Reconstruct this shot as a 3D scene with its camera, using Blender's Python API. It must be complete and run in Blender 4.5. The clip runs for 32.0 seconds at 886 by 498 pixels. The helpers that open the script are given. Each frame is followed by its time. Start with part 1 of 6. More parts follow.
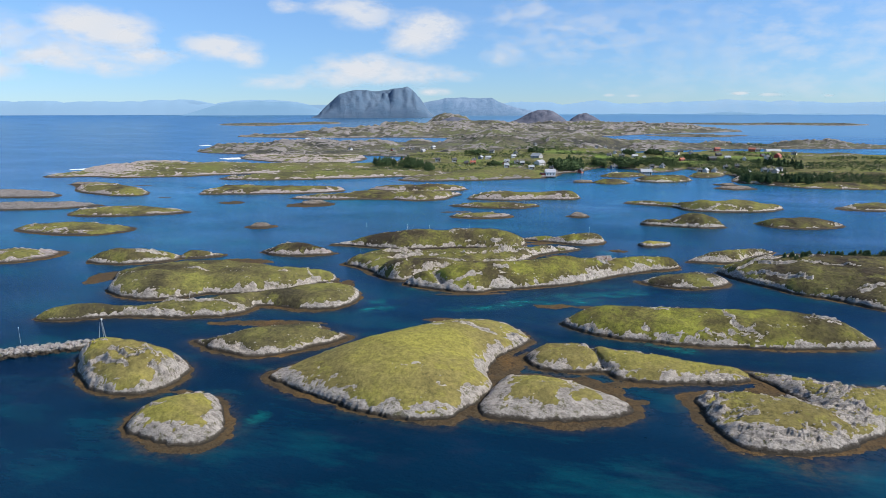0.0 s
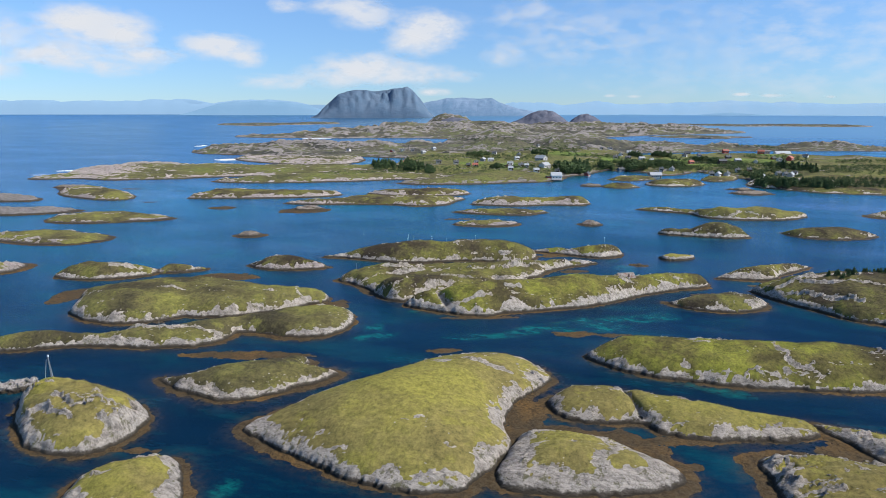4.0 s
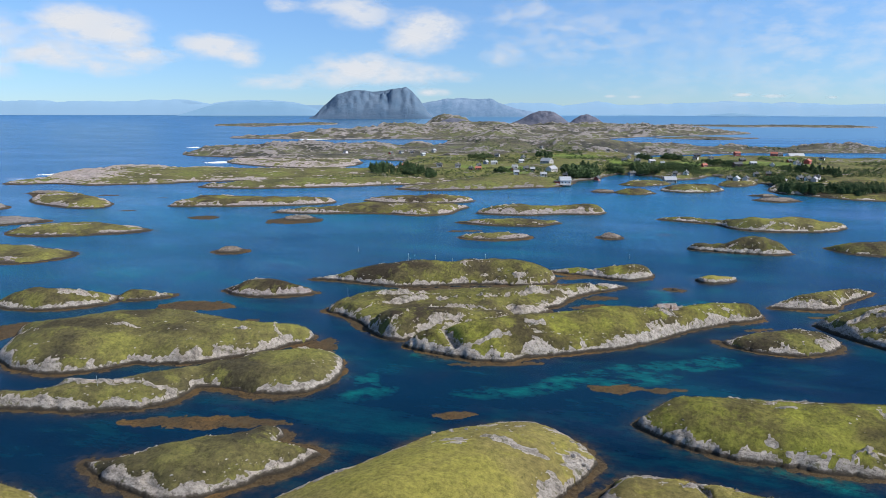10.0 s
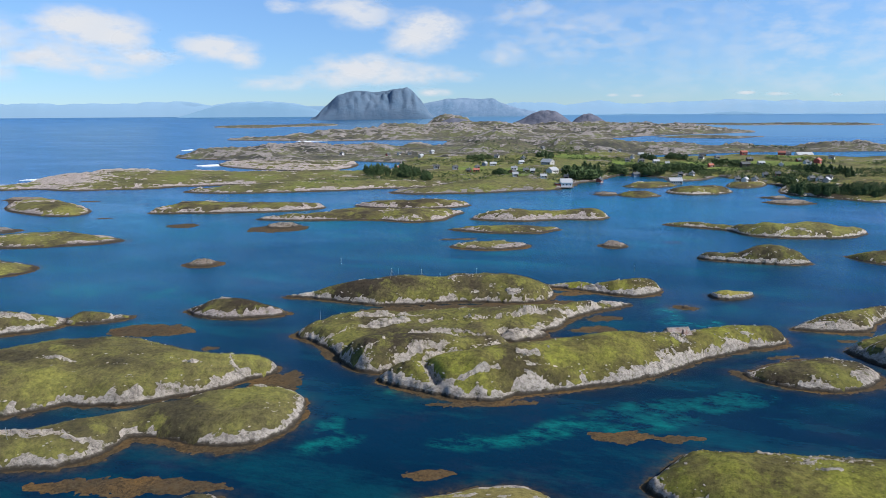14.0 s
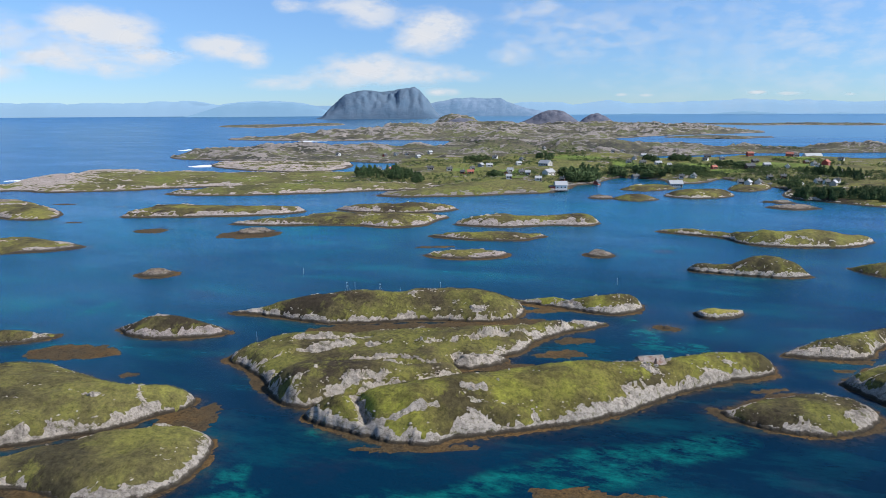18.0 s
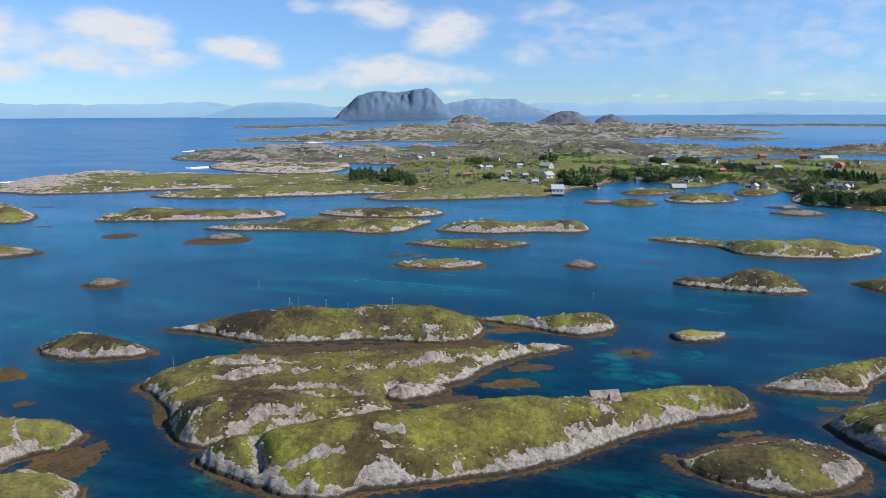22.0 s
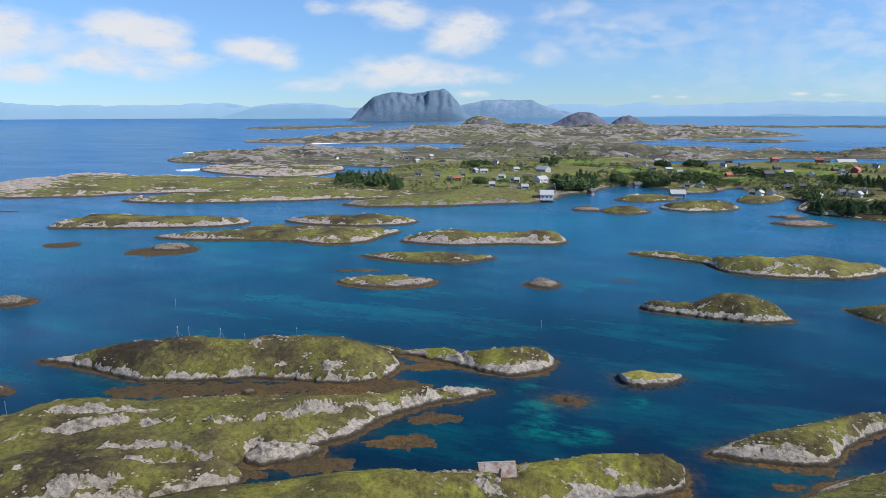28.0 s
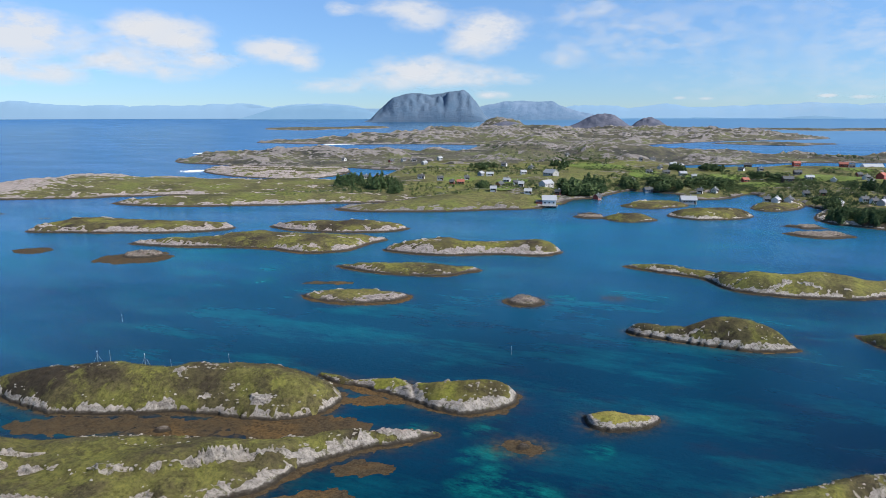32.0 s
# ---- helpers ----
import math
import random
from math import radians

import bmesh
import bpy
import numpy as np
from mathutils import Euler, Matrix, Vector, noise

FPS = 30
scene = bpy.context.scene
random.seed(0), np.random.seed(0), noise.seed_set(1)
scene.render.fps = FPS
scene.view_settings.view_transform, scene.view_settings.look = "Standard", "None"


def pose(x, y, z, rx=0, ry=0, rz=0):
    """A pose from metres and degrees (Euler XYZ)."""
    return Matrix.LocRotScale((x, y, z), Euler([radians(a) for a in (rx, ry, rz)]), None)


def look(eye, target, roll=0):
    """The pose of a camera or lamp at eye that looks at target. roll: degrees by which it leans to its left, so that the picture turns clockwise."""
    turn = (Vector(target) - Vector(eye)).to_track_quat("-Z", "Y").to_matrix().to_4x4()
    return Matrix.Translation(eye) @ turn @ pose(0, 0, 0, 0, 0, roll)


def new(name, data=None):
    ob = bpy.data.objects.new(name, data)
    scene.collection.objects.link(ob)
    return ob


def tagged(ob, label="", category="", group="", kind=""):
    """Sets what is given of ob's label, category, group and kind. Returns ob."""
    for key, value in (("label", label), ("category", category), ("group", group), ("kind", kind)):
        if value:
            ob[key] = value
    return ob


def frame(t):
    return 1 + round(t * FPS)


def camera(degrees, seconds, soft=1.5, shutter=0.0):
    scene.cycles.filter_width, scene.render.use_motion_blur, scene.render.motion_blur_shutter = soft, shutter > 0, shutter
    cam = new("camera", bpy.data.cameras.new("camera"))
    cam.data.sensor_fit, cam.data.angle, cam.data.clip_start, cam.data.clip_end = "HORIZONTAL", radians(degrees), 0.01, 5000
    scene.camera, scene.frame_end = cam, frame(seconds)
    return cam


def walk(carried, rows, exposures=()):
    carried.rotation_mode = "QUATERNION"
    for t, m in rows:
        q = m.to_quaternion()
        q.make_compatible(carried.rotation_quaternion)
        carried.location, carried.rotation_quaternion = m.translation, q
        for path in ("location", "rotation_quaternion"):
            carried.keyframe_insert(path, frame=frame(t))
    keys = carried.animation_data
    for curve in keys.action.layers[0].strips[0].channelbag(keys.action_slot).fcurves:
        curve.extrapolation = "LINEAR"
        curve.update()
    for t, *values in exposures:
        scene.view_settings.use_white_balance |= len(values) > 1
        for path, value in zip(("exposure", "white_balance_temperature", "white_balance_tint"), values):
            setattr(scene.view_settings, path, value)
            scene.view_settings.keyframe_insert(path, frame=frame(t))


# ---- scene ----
LENS = 69.71
cam = camera(LENS, 32.0, soft=0.75)
# seconds, place, pitch, roll and heading in degrees
PATH = [
    (0, 10.90, -0.01, 63.58, -12.226, -0.087, 14.271),
    (1, 8.89, 6.40, 63.59, -12.224, -0.017, 14.261),
    (2, 6.85, 12.71, 63.59, -12.216, 0.006, 14.272),
    (3, 4.73, 18.87, 63.62, -12.204, 0.051, 14.248),
    (3.5, 3.66, 21.87, 63.64, -12.201, 0.062, 14.227),
    (5.5, -0.27, 33.67, 63.77, -12.215, 0.063, 14.176),
    (6.5, -2.25, 39.50, 63.78, -12.210, 0.056, 14.176),
    (7.5, -4.22, 45.39, 63.81, -12.204, 0.058, 14.155),
    (8.5, -6.17, 51.27, 63.83, -12.190, 0.087, 14.127),
    (9.5, -8.06, 57.11, 63.83, -12.175, 0.083, 14.090),
    (10.5, -9.77, 63.11, 63.83, -12.149, 0.077, 14.093),
    (11.25, -10.81, 67.66, 63.85, -12.136, 0.022, 14.105),
    (12, -11.27, 72.17, 63.86, -12.134, -0.092, 14.158),
    (12.75, -10.92, 76.60, 63.84, -12.141, -0.211, 14.249),
    (13.5, -9.82, 80.97, 63.82, -12.145, -0.291, 14.340),
    (14.5, -7.65, 86.73, 63.83, -12.151, -0.381, 14.422),
    (16.5, -2.68, 98.12, 63.87, -12.176, -0.322, 14.754),
    (17.5, 0.22, 103.72, 63.88, -12.175, -0.304, 15.044),
    (18.5, 3.40, 109.45, 63.86, -12.179, -0.310, 15.423),
    (19.5, 6.77, 115.31, 63.80, -12.182, -0.307, 15.833),
    (20.5, 10.31, 120.96, 63.71, -12.151, -0.289, 16.187),
    (21.5, 13.71, 126.56, 63.62, -12.103, -0.299, 16.493),
    (22.5, 16.87, 132.33, 63.53, -12.084, -0.288, 16.856),
    (23.5, 19.95, 138.17, 63.44, -12.068, -0.279, 17.199),
    (24.5, 23.09, 143.91, 63.34, -12.047, -0.281, 17.482),
    (25.5, 26.26, 149.64, 63.28, -12.032, -0.281, 17.821),
    (27.5, 32.52, 160.93, 63.35, -11.991, -0.265, 18.308),
    (28.5, 35.64, 166.24, 63.49, -11.968, -0.245, 18.602),
    (29.5, 38.75, 171.80, 63.57, -11.951, -0.199, 19.000),
    (30.5, 41.49, 177.73, 63.60, -11.954, -0.151, 19.424),
    (31.25, 42.82, 182.39, 63.63, -11.939, -0.101, 19.811),
    (32, 43.60, 187.13, 63.61, -11.885, -0.085, 20.330),
]
walk(cam, [(t, look((x, y, z), (x - math.sin(radians(h)) * math.cos(radians(p)), y + math.cos(radians(h)) * math.cos(radians(p)), z + math.sin(radians(p))), r))
           for t, x, y, z, p, r, h in PATH])

# ---- sky and sun ----
SUN_ELEVATION, SUN_AZIMUTH = 42.0, 88.0   # azimuth clockwise from +y
world = bpy.data.worlds.new("sky")
scene.world = world
world.use_nodes = True
wn = world.node_tree.nodes
sky = wn.new("ShaderNodeTexSky")
sky.sky_type, sky.sun_disc = "NISHITA", False
sky.sun_elevation, sky.sun_rotation = radians(SUN_ELEVATION), radians(SUN_AZIMUTH)
sky.air_density, sky.dust_density, sky.ozone_density = 0.75, 0.0, 3.0
wn["Background"].inputs["Strength"].default_value = 0.096
tint = wn.new("ShaderNodeMix")
tint.data_type, tint.blend_type = "RGBA", "MULTIPLY"
tint.inputs["Factor"].default_value = 1.0
height = wn.new("ShaderNodeSeparateXYZ")
clear = wn.new("ShaderNodeValToRGB")   # haze over the sea takes light from the horizon
clear.color_ramp.elements[0].position, clear.color_ramp.elements[0].color = 0.0, (0.54, 0.70, 0.92, 1)
clear.color_ramp.elements[1].position, clear.color_ramp.elements[1].color = 0.22, (1.08, 1.27, 1.42, 1)
world.node_tree.links.new(wn.new("ShaderNodeTexCoord").outputs["Generated"], height.inputs[0])
world.node_tree.links.new(height.outputs["Z"], clear.inputs["Fac"])
world.node_tree.links.new(clear.outputs["Color"], tint.inputs["B"])
world.node_tree.links.new(sky.outputs["Color"], tint.inputs["A"])
world.node_tree.links.new(tint.outputs["Result"], wn["Background"].inputs["Color"])
sun = new("sun", bpy.data.lights.new("sun", "SUN"))
sun.data.energy, sun.data.angle, sun.data.color = 5.0, radians(0.53), (1.0, 0.96, 0.91)
sx, sy = math.sin(radians(SUN_AZIMUTH)), math.cos(radians(SUN_AZIMUTH))
sun.matrix_world = look((sx * 300, sy * 300, 300 * math.tan(radians(SUN_ELEVATION))), (0, 0, 0))
scene.view_settings.exposure = 0.36


# ---- materials ----
def material(name, rough=0.8):
    m = bpy.data.materials.new(name)
    m.use_nodes = True
    b = m.node_tree.nodes["Principled BSDF"]
    b.inputs["Roughness"].default_value = rough
    return m, m.node_tree, b


def node(tree, kind, **inputs):
    n = tree.nodes.new(kind)
    for key, value in inputs.items():
        n.inputs[key.replace("_", " ")].default_value = value
    return n


def coords(tree):
    return tree.nodes.new("ShaderNodeNewGeometry").outputs["Position"]


def noise_node(tree, scale, detail=4.0, rough=0.55, vec=None, stretch=None):
    src = vec or coords(tree)
    if stretch:
        mp = tree.nodes.new("ShaderNodeMapping")
        mp.inputs["Scale"].default_value = stretch[:3]
        mp.inputs["Rotation"].default_value = (0, 0, radians(stretch[3]))
        tree.links.new(src, mp.inputs["Vector"])
        src = mp.outputs["Vector"]
    n = node(tree, "ShaderNodeTexNoise", Scale=scale, Detail=detail, Roughness=rough)
    tree.links.new(src, n.inputs["Vector"])
    return n.outputs["Fac"]


def ramp(tree, fac, stops):
    r = tree.nodes.new("ShaderNodeValToRGB")
    els = r.color_ramp.elements
    els[0].position, els[0].color = stops[0][0], (*stops[0][1], 1)
    els[1].position, els[1].color = stops[-1][0], (*stops[-1][1], 1)
    for p, c in stops[1:-1]:
        els.new(p).color = (*c, 1)
    tree.links.new(fac, r.inputs["Fac"])
    return r.outputs["Color"]


def mix(tree, fac, a, b):
    n = tree.nodes.new("ShaderNodeMix")
    n.data_type = "RGBA"
    for v, s in ((fac, n.inputs["Factor"]), (a, n.inputs["A"]), (b, n.inputs["B"])):
        if isinstance(v, (int, float)):
            s.default_value = v
        elif isinstance(v, tuple):
            s.default_value = (*v, 1)
        else:
            tree.links.new(v, s)
    return n.outputs["Result"]


def calc(tree, op, a, b=0.0, clamp=False):
    n = tree.nodes.new("ShaderNodeMath")
    n.operation, n.use_clamp = op, clamp
    for k, v in enumerate((a, b)):
        if isinstance(v, (int, float)):
            n.inputs[k].default_value = v
        else:
            tree.links.new(v, n.inputs[k])
    return n.outputs[0]


def bump(tree, bsdf, height, strength, distance):
    n = node(tree, "ShaderNodeBump", Strength=strength, Distance=distance)
    tree.links.new(height, n.inputs["Height"])
    tree.links.new(n.outputs["Normal"], bsdf.inputs["Normal"])


def height_of(tree):
    s = tree.nodes.new("ShaderNodeSeparateXYZ")
    tree.links.new(coords(tree), s.inputs[0])
    return s.outputs["Z"]


def grass_material(name, bright, dull, heather, bare, big=0.035, blotch=0.6):
    m, t, b = material(name, 0.95)
    b.inputs["Specular IOR Level"].default_value = 0.1
    broad = ramp(t, noise_node(t, big, 6, 0.62), [(0.40, bright), (0.50, dull), (0.61, heather)])
    patchy = ramp(t, noise_node(t, 0.26, 8, 0.74), [(0.46, (0, 0, 0)), (0.57, (blotch, blotch, blotch))])
    col = mix(t, patchy, broad, heather)
    col = mix(t, ramp(t, noise_node(t, 0.13, 7, 0.72), [(0.53, (0, 0, 0)), (0.62, (0.75, 0.75, 0.75))]), col, bright)
    speck = ramp(t, noise_node(t, 0.9, 10, 0.84), [(0.36, (0.30, 0.32, 0.30)), (0.50, (1, 1, 1)), (0.64, (1.65, 1.6, 1.5))])
    grain = t.nodes.new("ShaderNodeMix")
    grain.data_type, grain.blend_type = "RGBA", "MULTIPLY"
    grain.inputs["Factor"].default_value = 0.62 + 0.4 * min(blotch, 0.8)
    t.links.new(col, grain.inputs["A"])
    t.links.new(speck, grain.inputs["B"])
    col = mix(t, ramp(t, noise_node(t, 1.1, 5, 0.7), [(0.68, (0, 0, 0)), (0.73, (0.8, 0.8, 0.8))]), grain.outputs["Result"], bare)
    t.links.new(col, b.inputs["Base Color"])
    bump(t, b, noise_node(t, 2.4, 7, 0.8), 1.0, 0.45)
    return m


def rock_material(name, light, mid, dark, tide=True):
    m, t, b = material(name, 0.88)
    b.inputs["Specular IOR Level"].default_value = 0.2
    layered = noise_node(t, 0.9, 10, 0.78, stretch=(0.5, 1.0, 0.7, 20))
    col = ramp(t, layered, [(0.30, dark), (0.43, mid), (0.56, light), (0.72, mid)])
    col = mix(t, ramp(t, noise_node(t, 0.20, 6, 0.7), [(0.50, (0, 0, 0)), (0.70, (0.6, 0.6, 0.6))]), col, tuple(0.6 * c for c in mid))
    fissure = noise_node(t, 1.7, 8, 0.8, stretch=(0.45, 1.0, 0.5, 24))
    col = mix(t, ramp(t, fissure, [(0.36, (0.95, 0.95, 0.95)), (0.44, (0, 0, 0))]), col, dark)
    col = mix(t, ramp(t, noise_node(t, 0.85, 7, 0.75, stretch=(0.5, 1.0, 1.0, 14)), [(0.54, (0, 0, 0)), (0.66, (0.6, 0.6, 0.6))]), col, (0.16, 0.138, 0.112))
    col = mix(t, ramp(t, noise_node(t, 0.55, 6, 0.75), [(0.55, (0, 0, 0)), (0.62, (0.8, 0.8, 0.8))]), col, (0.115, 0.11, 0.035))
    warp = t.nodes.new("ShaderNodeVectorMath")
    warp.operation = "MULTIPLY_ADD"
    soft_noise = node(t, "ShaderNodeTexNoise", Scale=0.45, Detail=7.0, Roughness=0.65)
    t.links.new(coords(t), soft_noise.inputs["Vector"])
    t.links.new(soft_noise.outputs["Color"], warp.inputs[0])
    warp.inputs[1].default_value = (5.0, 5.0, 3.0)
    t.links.new(coords(t), warp.inputs[2])
    crack = node(t, "ShaderNodeTexVoronoi", Scale=0.62)
    crack.feature = "DISTANCE_TO_EDGE"
    t.links.new(warp.outputs[0], crack.inputs["Vector"])
    col = mix(t, ramp(t, crack.outputs["Distance"], [(0.004, (0.45, 0.45, 0.45)), (0.05, (0, 0, 0))]), col, dark)
    if tide:
        wet = calc(t, "ADD", calc(t, "ADD", height_of(t), 0.40), calc(t, "MULTIPLY", noise_node(t, 0.6, 6, 0.7), -1.6))
        col = mix(t, ramp(t, wet, [(0.0, (1, 1, 1)), (0.40, (0.8, 0.8, 0.8)), (0.62, (0, 0, 0))]), col, (0.055, 0.044, 0.030))
    t.links.new(col, b.inputs["Base Color"])
    bump(t, b, calc(t, "ADD", layered, calc(t, "MULTIPLY", fissure, 0.8)), 1.0, 1.15)
    return m


GRASS = grass_material("grass", (0.272, 0.246, 0.056), (0.250, 0.212, 0.068), (0.178, 0.145, 0.054), (0.40, 0.35, 0.21), 0.03, 0.4)
FRESH = grass_material("fresh_grass", (0.200, 0.192, 0.052), (0.148, 0.132, 0.050), (0.066, 0.057, 0.032), (0.36, 0.32, 0.22), 0.045, 0.5)
LUSH = grass_material("lush_heath", (0.230, 0.232, 0.042), (0.162, 0.146, 0.042), (0.066, 0.055, 0.027), (0.36, 0.32, 0.22), 0.055, 0.6)
HEATH = grass_material("heath", (0.172, 0.166, 0.044), (0.116, 0.100, 0.044), (0.050, 0.040, 0.027), (0.36, 0.32, 0.22), 0.055, 0.75)
# heath of the distant land, greyed in its colour for distance haze
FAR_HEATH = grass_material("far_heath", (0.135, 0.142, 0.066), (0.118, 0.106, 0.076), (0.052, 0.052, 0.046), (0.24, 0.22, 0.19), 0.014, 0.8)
MEADOW = grass_material("meadow", (0.158, 0.172, 0.045), (0.158, 0.145, 0.058), (0.075, 0.072, 0.034), (0.24, 0.22, 0.16), 0.018, 0.8)
ROCK = rock_material("shore_rock", (0.60, 0.530, 0.455), (0.370, 0.325, 0.278), (0.056, 0.048, 0.041))
WEST_ROCK = rock_material("west_rock", (0.50, 0.425, 0.385), (0.33, 0.28, 0.255), (0.085, 0.075, 0.07))
SKERRY_ROCK = rock_material("skerry_rock", (0.34, 0.28, 0.23), (0.21, 0.172, 0.14), (0.05, 0.042, 0.034))
# rock of the distant land, some distance haze mixed into its greys
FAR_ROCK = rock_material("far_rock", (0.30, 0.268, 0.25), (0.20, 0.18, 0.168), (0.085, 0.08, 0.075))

KELP, t, b = material("kelp", 0.85)
b.inputs["Specular IOR Level"].default_value = 0.12
t.links.new(mix(t, ramp(t, noise_node(t, 1.4, 8, 0.8), [(0.40, (0, 0, 0)), (0.60, (1, 1, 1))]),
                ramp(t, noise_node(t, 0.4, 5), [(0.42, (0.030, 0.021, 0.012)), (0.62, (0.075, 0.046, 0.019))]),
                ramp(t, noise_node(t, 0.06, 5, 0.7), [(0.48, (0.086, 0.064, 0.036)), (0.70, (0.190, 0.108, 0.034))])), b.inputs["Base Color"])
bump(t, b, noise_node(t, 3.0, 5, 0.7), 0.9, 0.3)

WATER, t, b = material("sea_water", 0.12)
at = t.nodes.new("ShaderNodeAttribute")
at.attribute_name = "bed"
sep = t.nodes.new("ShaderNodeSeparateColor")
t.links.new(at.outputs["Color"], sep.inputs["Color"])
deep = mix(t, ramp(t, noise_node(t, 0.006, 4, 0.6, stretch=(1, 2.2, 1, 10)), [(0.35, (0, 0, 0)), (0.65, (1, 1, 1))]), (0.0003, 0.008, 0.022), (0.0005, 0.022, 0.048))
sho = t.nodes.new("ShaderNodeAttribute")
sho.attribute_name = "shoal"
# teal of the shoals, with sky sheen also painted into the mid water
deep = mix(t, sho.outputs["Fac"], deep, (0.008, 0.132, 0.220))
reef = ramp(t, noise_node(t, 0.035, 7, 0.68, stretch=(1, 1.8, 1, 12)), [(0.55, (0, 0, 0)), (0.68, (0.6, 0.6, 0.6))])
deep = mix(t, reef, deep, (0.010, 0.020, 0.042))
glint = ramp(t, noise_node(t, 0.022, 8, 0.72, stretch=(1, 3.0, 1, 8)), [(0.49, (0, 0, 0)), (0.70, (0.8, 0.8, 0.8))])
deep = mix(t, calc(t, "MULTIPLY", glint, calc(t, "ADD", calc(t, "MULTIPLY", sho.outputs["Fac"], 0.8), 0.2)), deep, (0.006, 0.22, 0.22))
# far water ramps to a paler blue: distance haze put into the colour
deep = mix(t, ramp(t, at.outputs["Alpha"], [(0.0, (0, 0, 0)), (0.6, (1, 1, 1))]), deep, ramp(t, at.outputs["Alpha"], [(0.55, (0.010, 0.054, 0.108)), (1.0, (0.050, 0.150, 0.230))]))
sandy = calc(t, "MULTIPLY", sep.outputs["Red"], ramp(t, noise_node(t, 0.11, 8, 0.74, stretch=(1, 2.0, 1, 20)), [(0.43, (0, 0, 0)), (0.68, (1, 1, 1))]))
col = mix(t, sandy, deep, (0.003, 0.145, 0.125))
weedy = calc(t, "MULTIPLY", sep.outputs["Green"], ramp(t, noise_node(t, 0.25, 5, 0.7), [(0.34, (0.25, 0.25, 0.25)), (0.60, (1.0, 1.0, 1.0))]))
col = mix(t, weedy, col, ramp(t, noise_node(t, 0.5, 4, 0.7), [(0.38, (0.022, 0.020, 0.014)), (0.62, (0.080, 0.056, 0.026))]))
foamy = calc(t, "MULTIPLY", sep.outputs["Blue"], ramp(t, noise_node(t, 0.10, 6, 0.75, stretch=(1, 2.0, 1, 20)), [(0.40, (0, 0, 0)), (0.56, (1, 1, 1))]))
col = mix(t, foamy, col, (0.82, 0.84, 0.86))
t.links.new(col, b.inputs["Base Color"])
b.inputs["IOR"].default_value = 1.333
b.inputs["Specular IOR Level"].default_value = 0.0
rip = calc(t, "ADD", noise_node(t, 0.55, 5, 0.7, stretch=(1, 1.8, 1, 35)), calc(t, "MULTIPLY", noise_node(t, 0.05, 3), 1.5))
bump(t, b, rip, 0.8, 0.45)
ruffled = calc(t, "ADD", calc(t, "MULTIPLY", at.outputs["Alpha"], 0.16), 0.14)
gloss = node(t, "ShaderNodeBsdfGlossy", Color=(0.46, 0.74, 1.0, 1))
t.links.new(ruffled, gloss.inputs["Roughness"])
sheen = node(t, "ShaderNodeFresnel", IOR=1.333)
t.links.new(b.inputs["Normal"].links[0].from_socket, gloss.inputs["Normal"])
joined = t.nodes.new("ShaderNodeMixShader")
lanes = ramp(t, noise_node(t, 0.006, 6, 0.58, stretch=(1, 2.2, 1, 12)), [(0.42, (0, 0, 0)), (0.72, (1, 1, 1))])   # slicks and breeze on the surface, their pinker gloss tint painting in reflected cloud
# gloss pales with alpha too, for the same painted haze
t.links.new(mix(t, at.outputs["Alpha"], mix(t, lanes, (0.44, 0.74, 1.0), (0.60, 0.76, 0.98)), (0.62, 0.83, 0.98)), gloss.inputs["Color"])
shine = calc(t, "MINIMUM", calc(t, "MULTIPLY", calc(t, "POWER", sheen.outputs[0], 1.25), 1.42), 0.55)
t.links.new(calc(t, "MULTIPLY", shine, calc(t, "ADD", calc(t, "MULTIPLY", calc(t, "MULTIPLY", lanes, calc(t, "SUBTRACT", 1.0, at.outputs["Alpha"])), 0.5), 1.04)), joined.inputs[0])
t.links.new(b.outputs[0], joined.inputs[1])
t.links.new(gloss.outputs[0], joined.inputs[2])
t.links.new(joined.outputs[0], t.nodes["Material Output"].inputs["Surface"])

# ---- shapes of land and sea ----
TABLE = np.random.default_rng(7).random((256, 256))


def value_noise(x, y):
    xi, yi = np.floor(x).astype(int), np.floor(y).astype(int)
    fx, fy = x - xi, y - yi
    fx, fy = fx * fx * (3 - 2 * fx), fy * fy * (3 - 2 * fy)
    a, b2 = TABLE[xi & 255, yi & 255], TABLE[(xi + 1) & 255, yi & 255]
    c, d = TABLE[xi & 255, (yi + 1) & 255], TABLE[(xi + 1) & 255, (yi + 1) & 255]
    return (a + (b2 - a) * fx) * (1 - fy) + (c + (d - c) * fx) * fy


def fbm(x, y, size, octaves=4, gain=0.5, seed=0):
    total, amp, weight = 0, 1.0, 0
    for k in range(octaves):
        total = total + amp * (value_noise(x / size + 37.2 * k + seed * 11.7, y / size + 17.9 * k + seed * 5.3) - 0.5)
        weight, amp, size = weight + amp, amp * gain, size / 2.03
    return total * 2 / weight


def smooth(v, lo=0.0, hi=1.0):
    v = np.clip((v - lo) / (hi - lo), 0, 1)
    return v * v * (3 - 2 * v)


def sea_level(x, y):
    """The sheet of water lifts gently far out, where the curve of the world would carry the horizon."""
    return 42 * np.clip((np.hypot(x, y - 100) - 2800) / 2050, 0, 1) ** 1.3


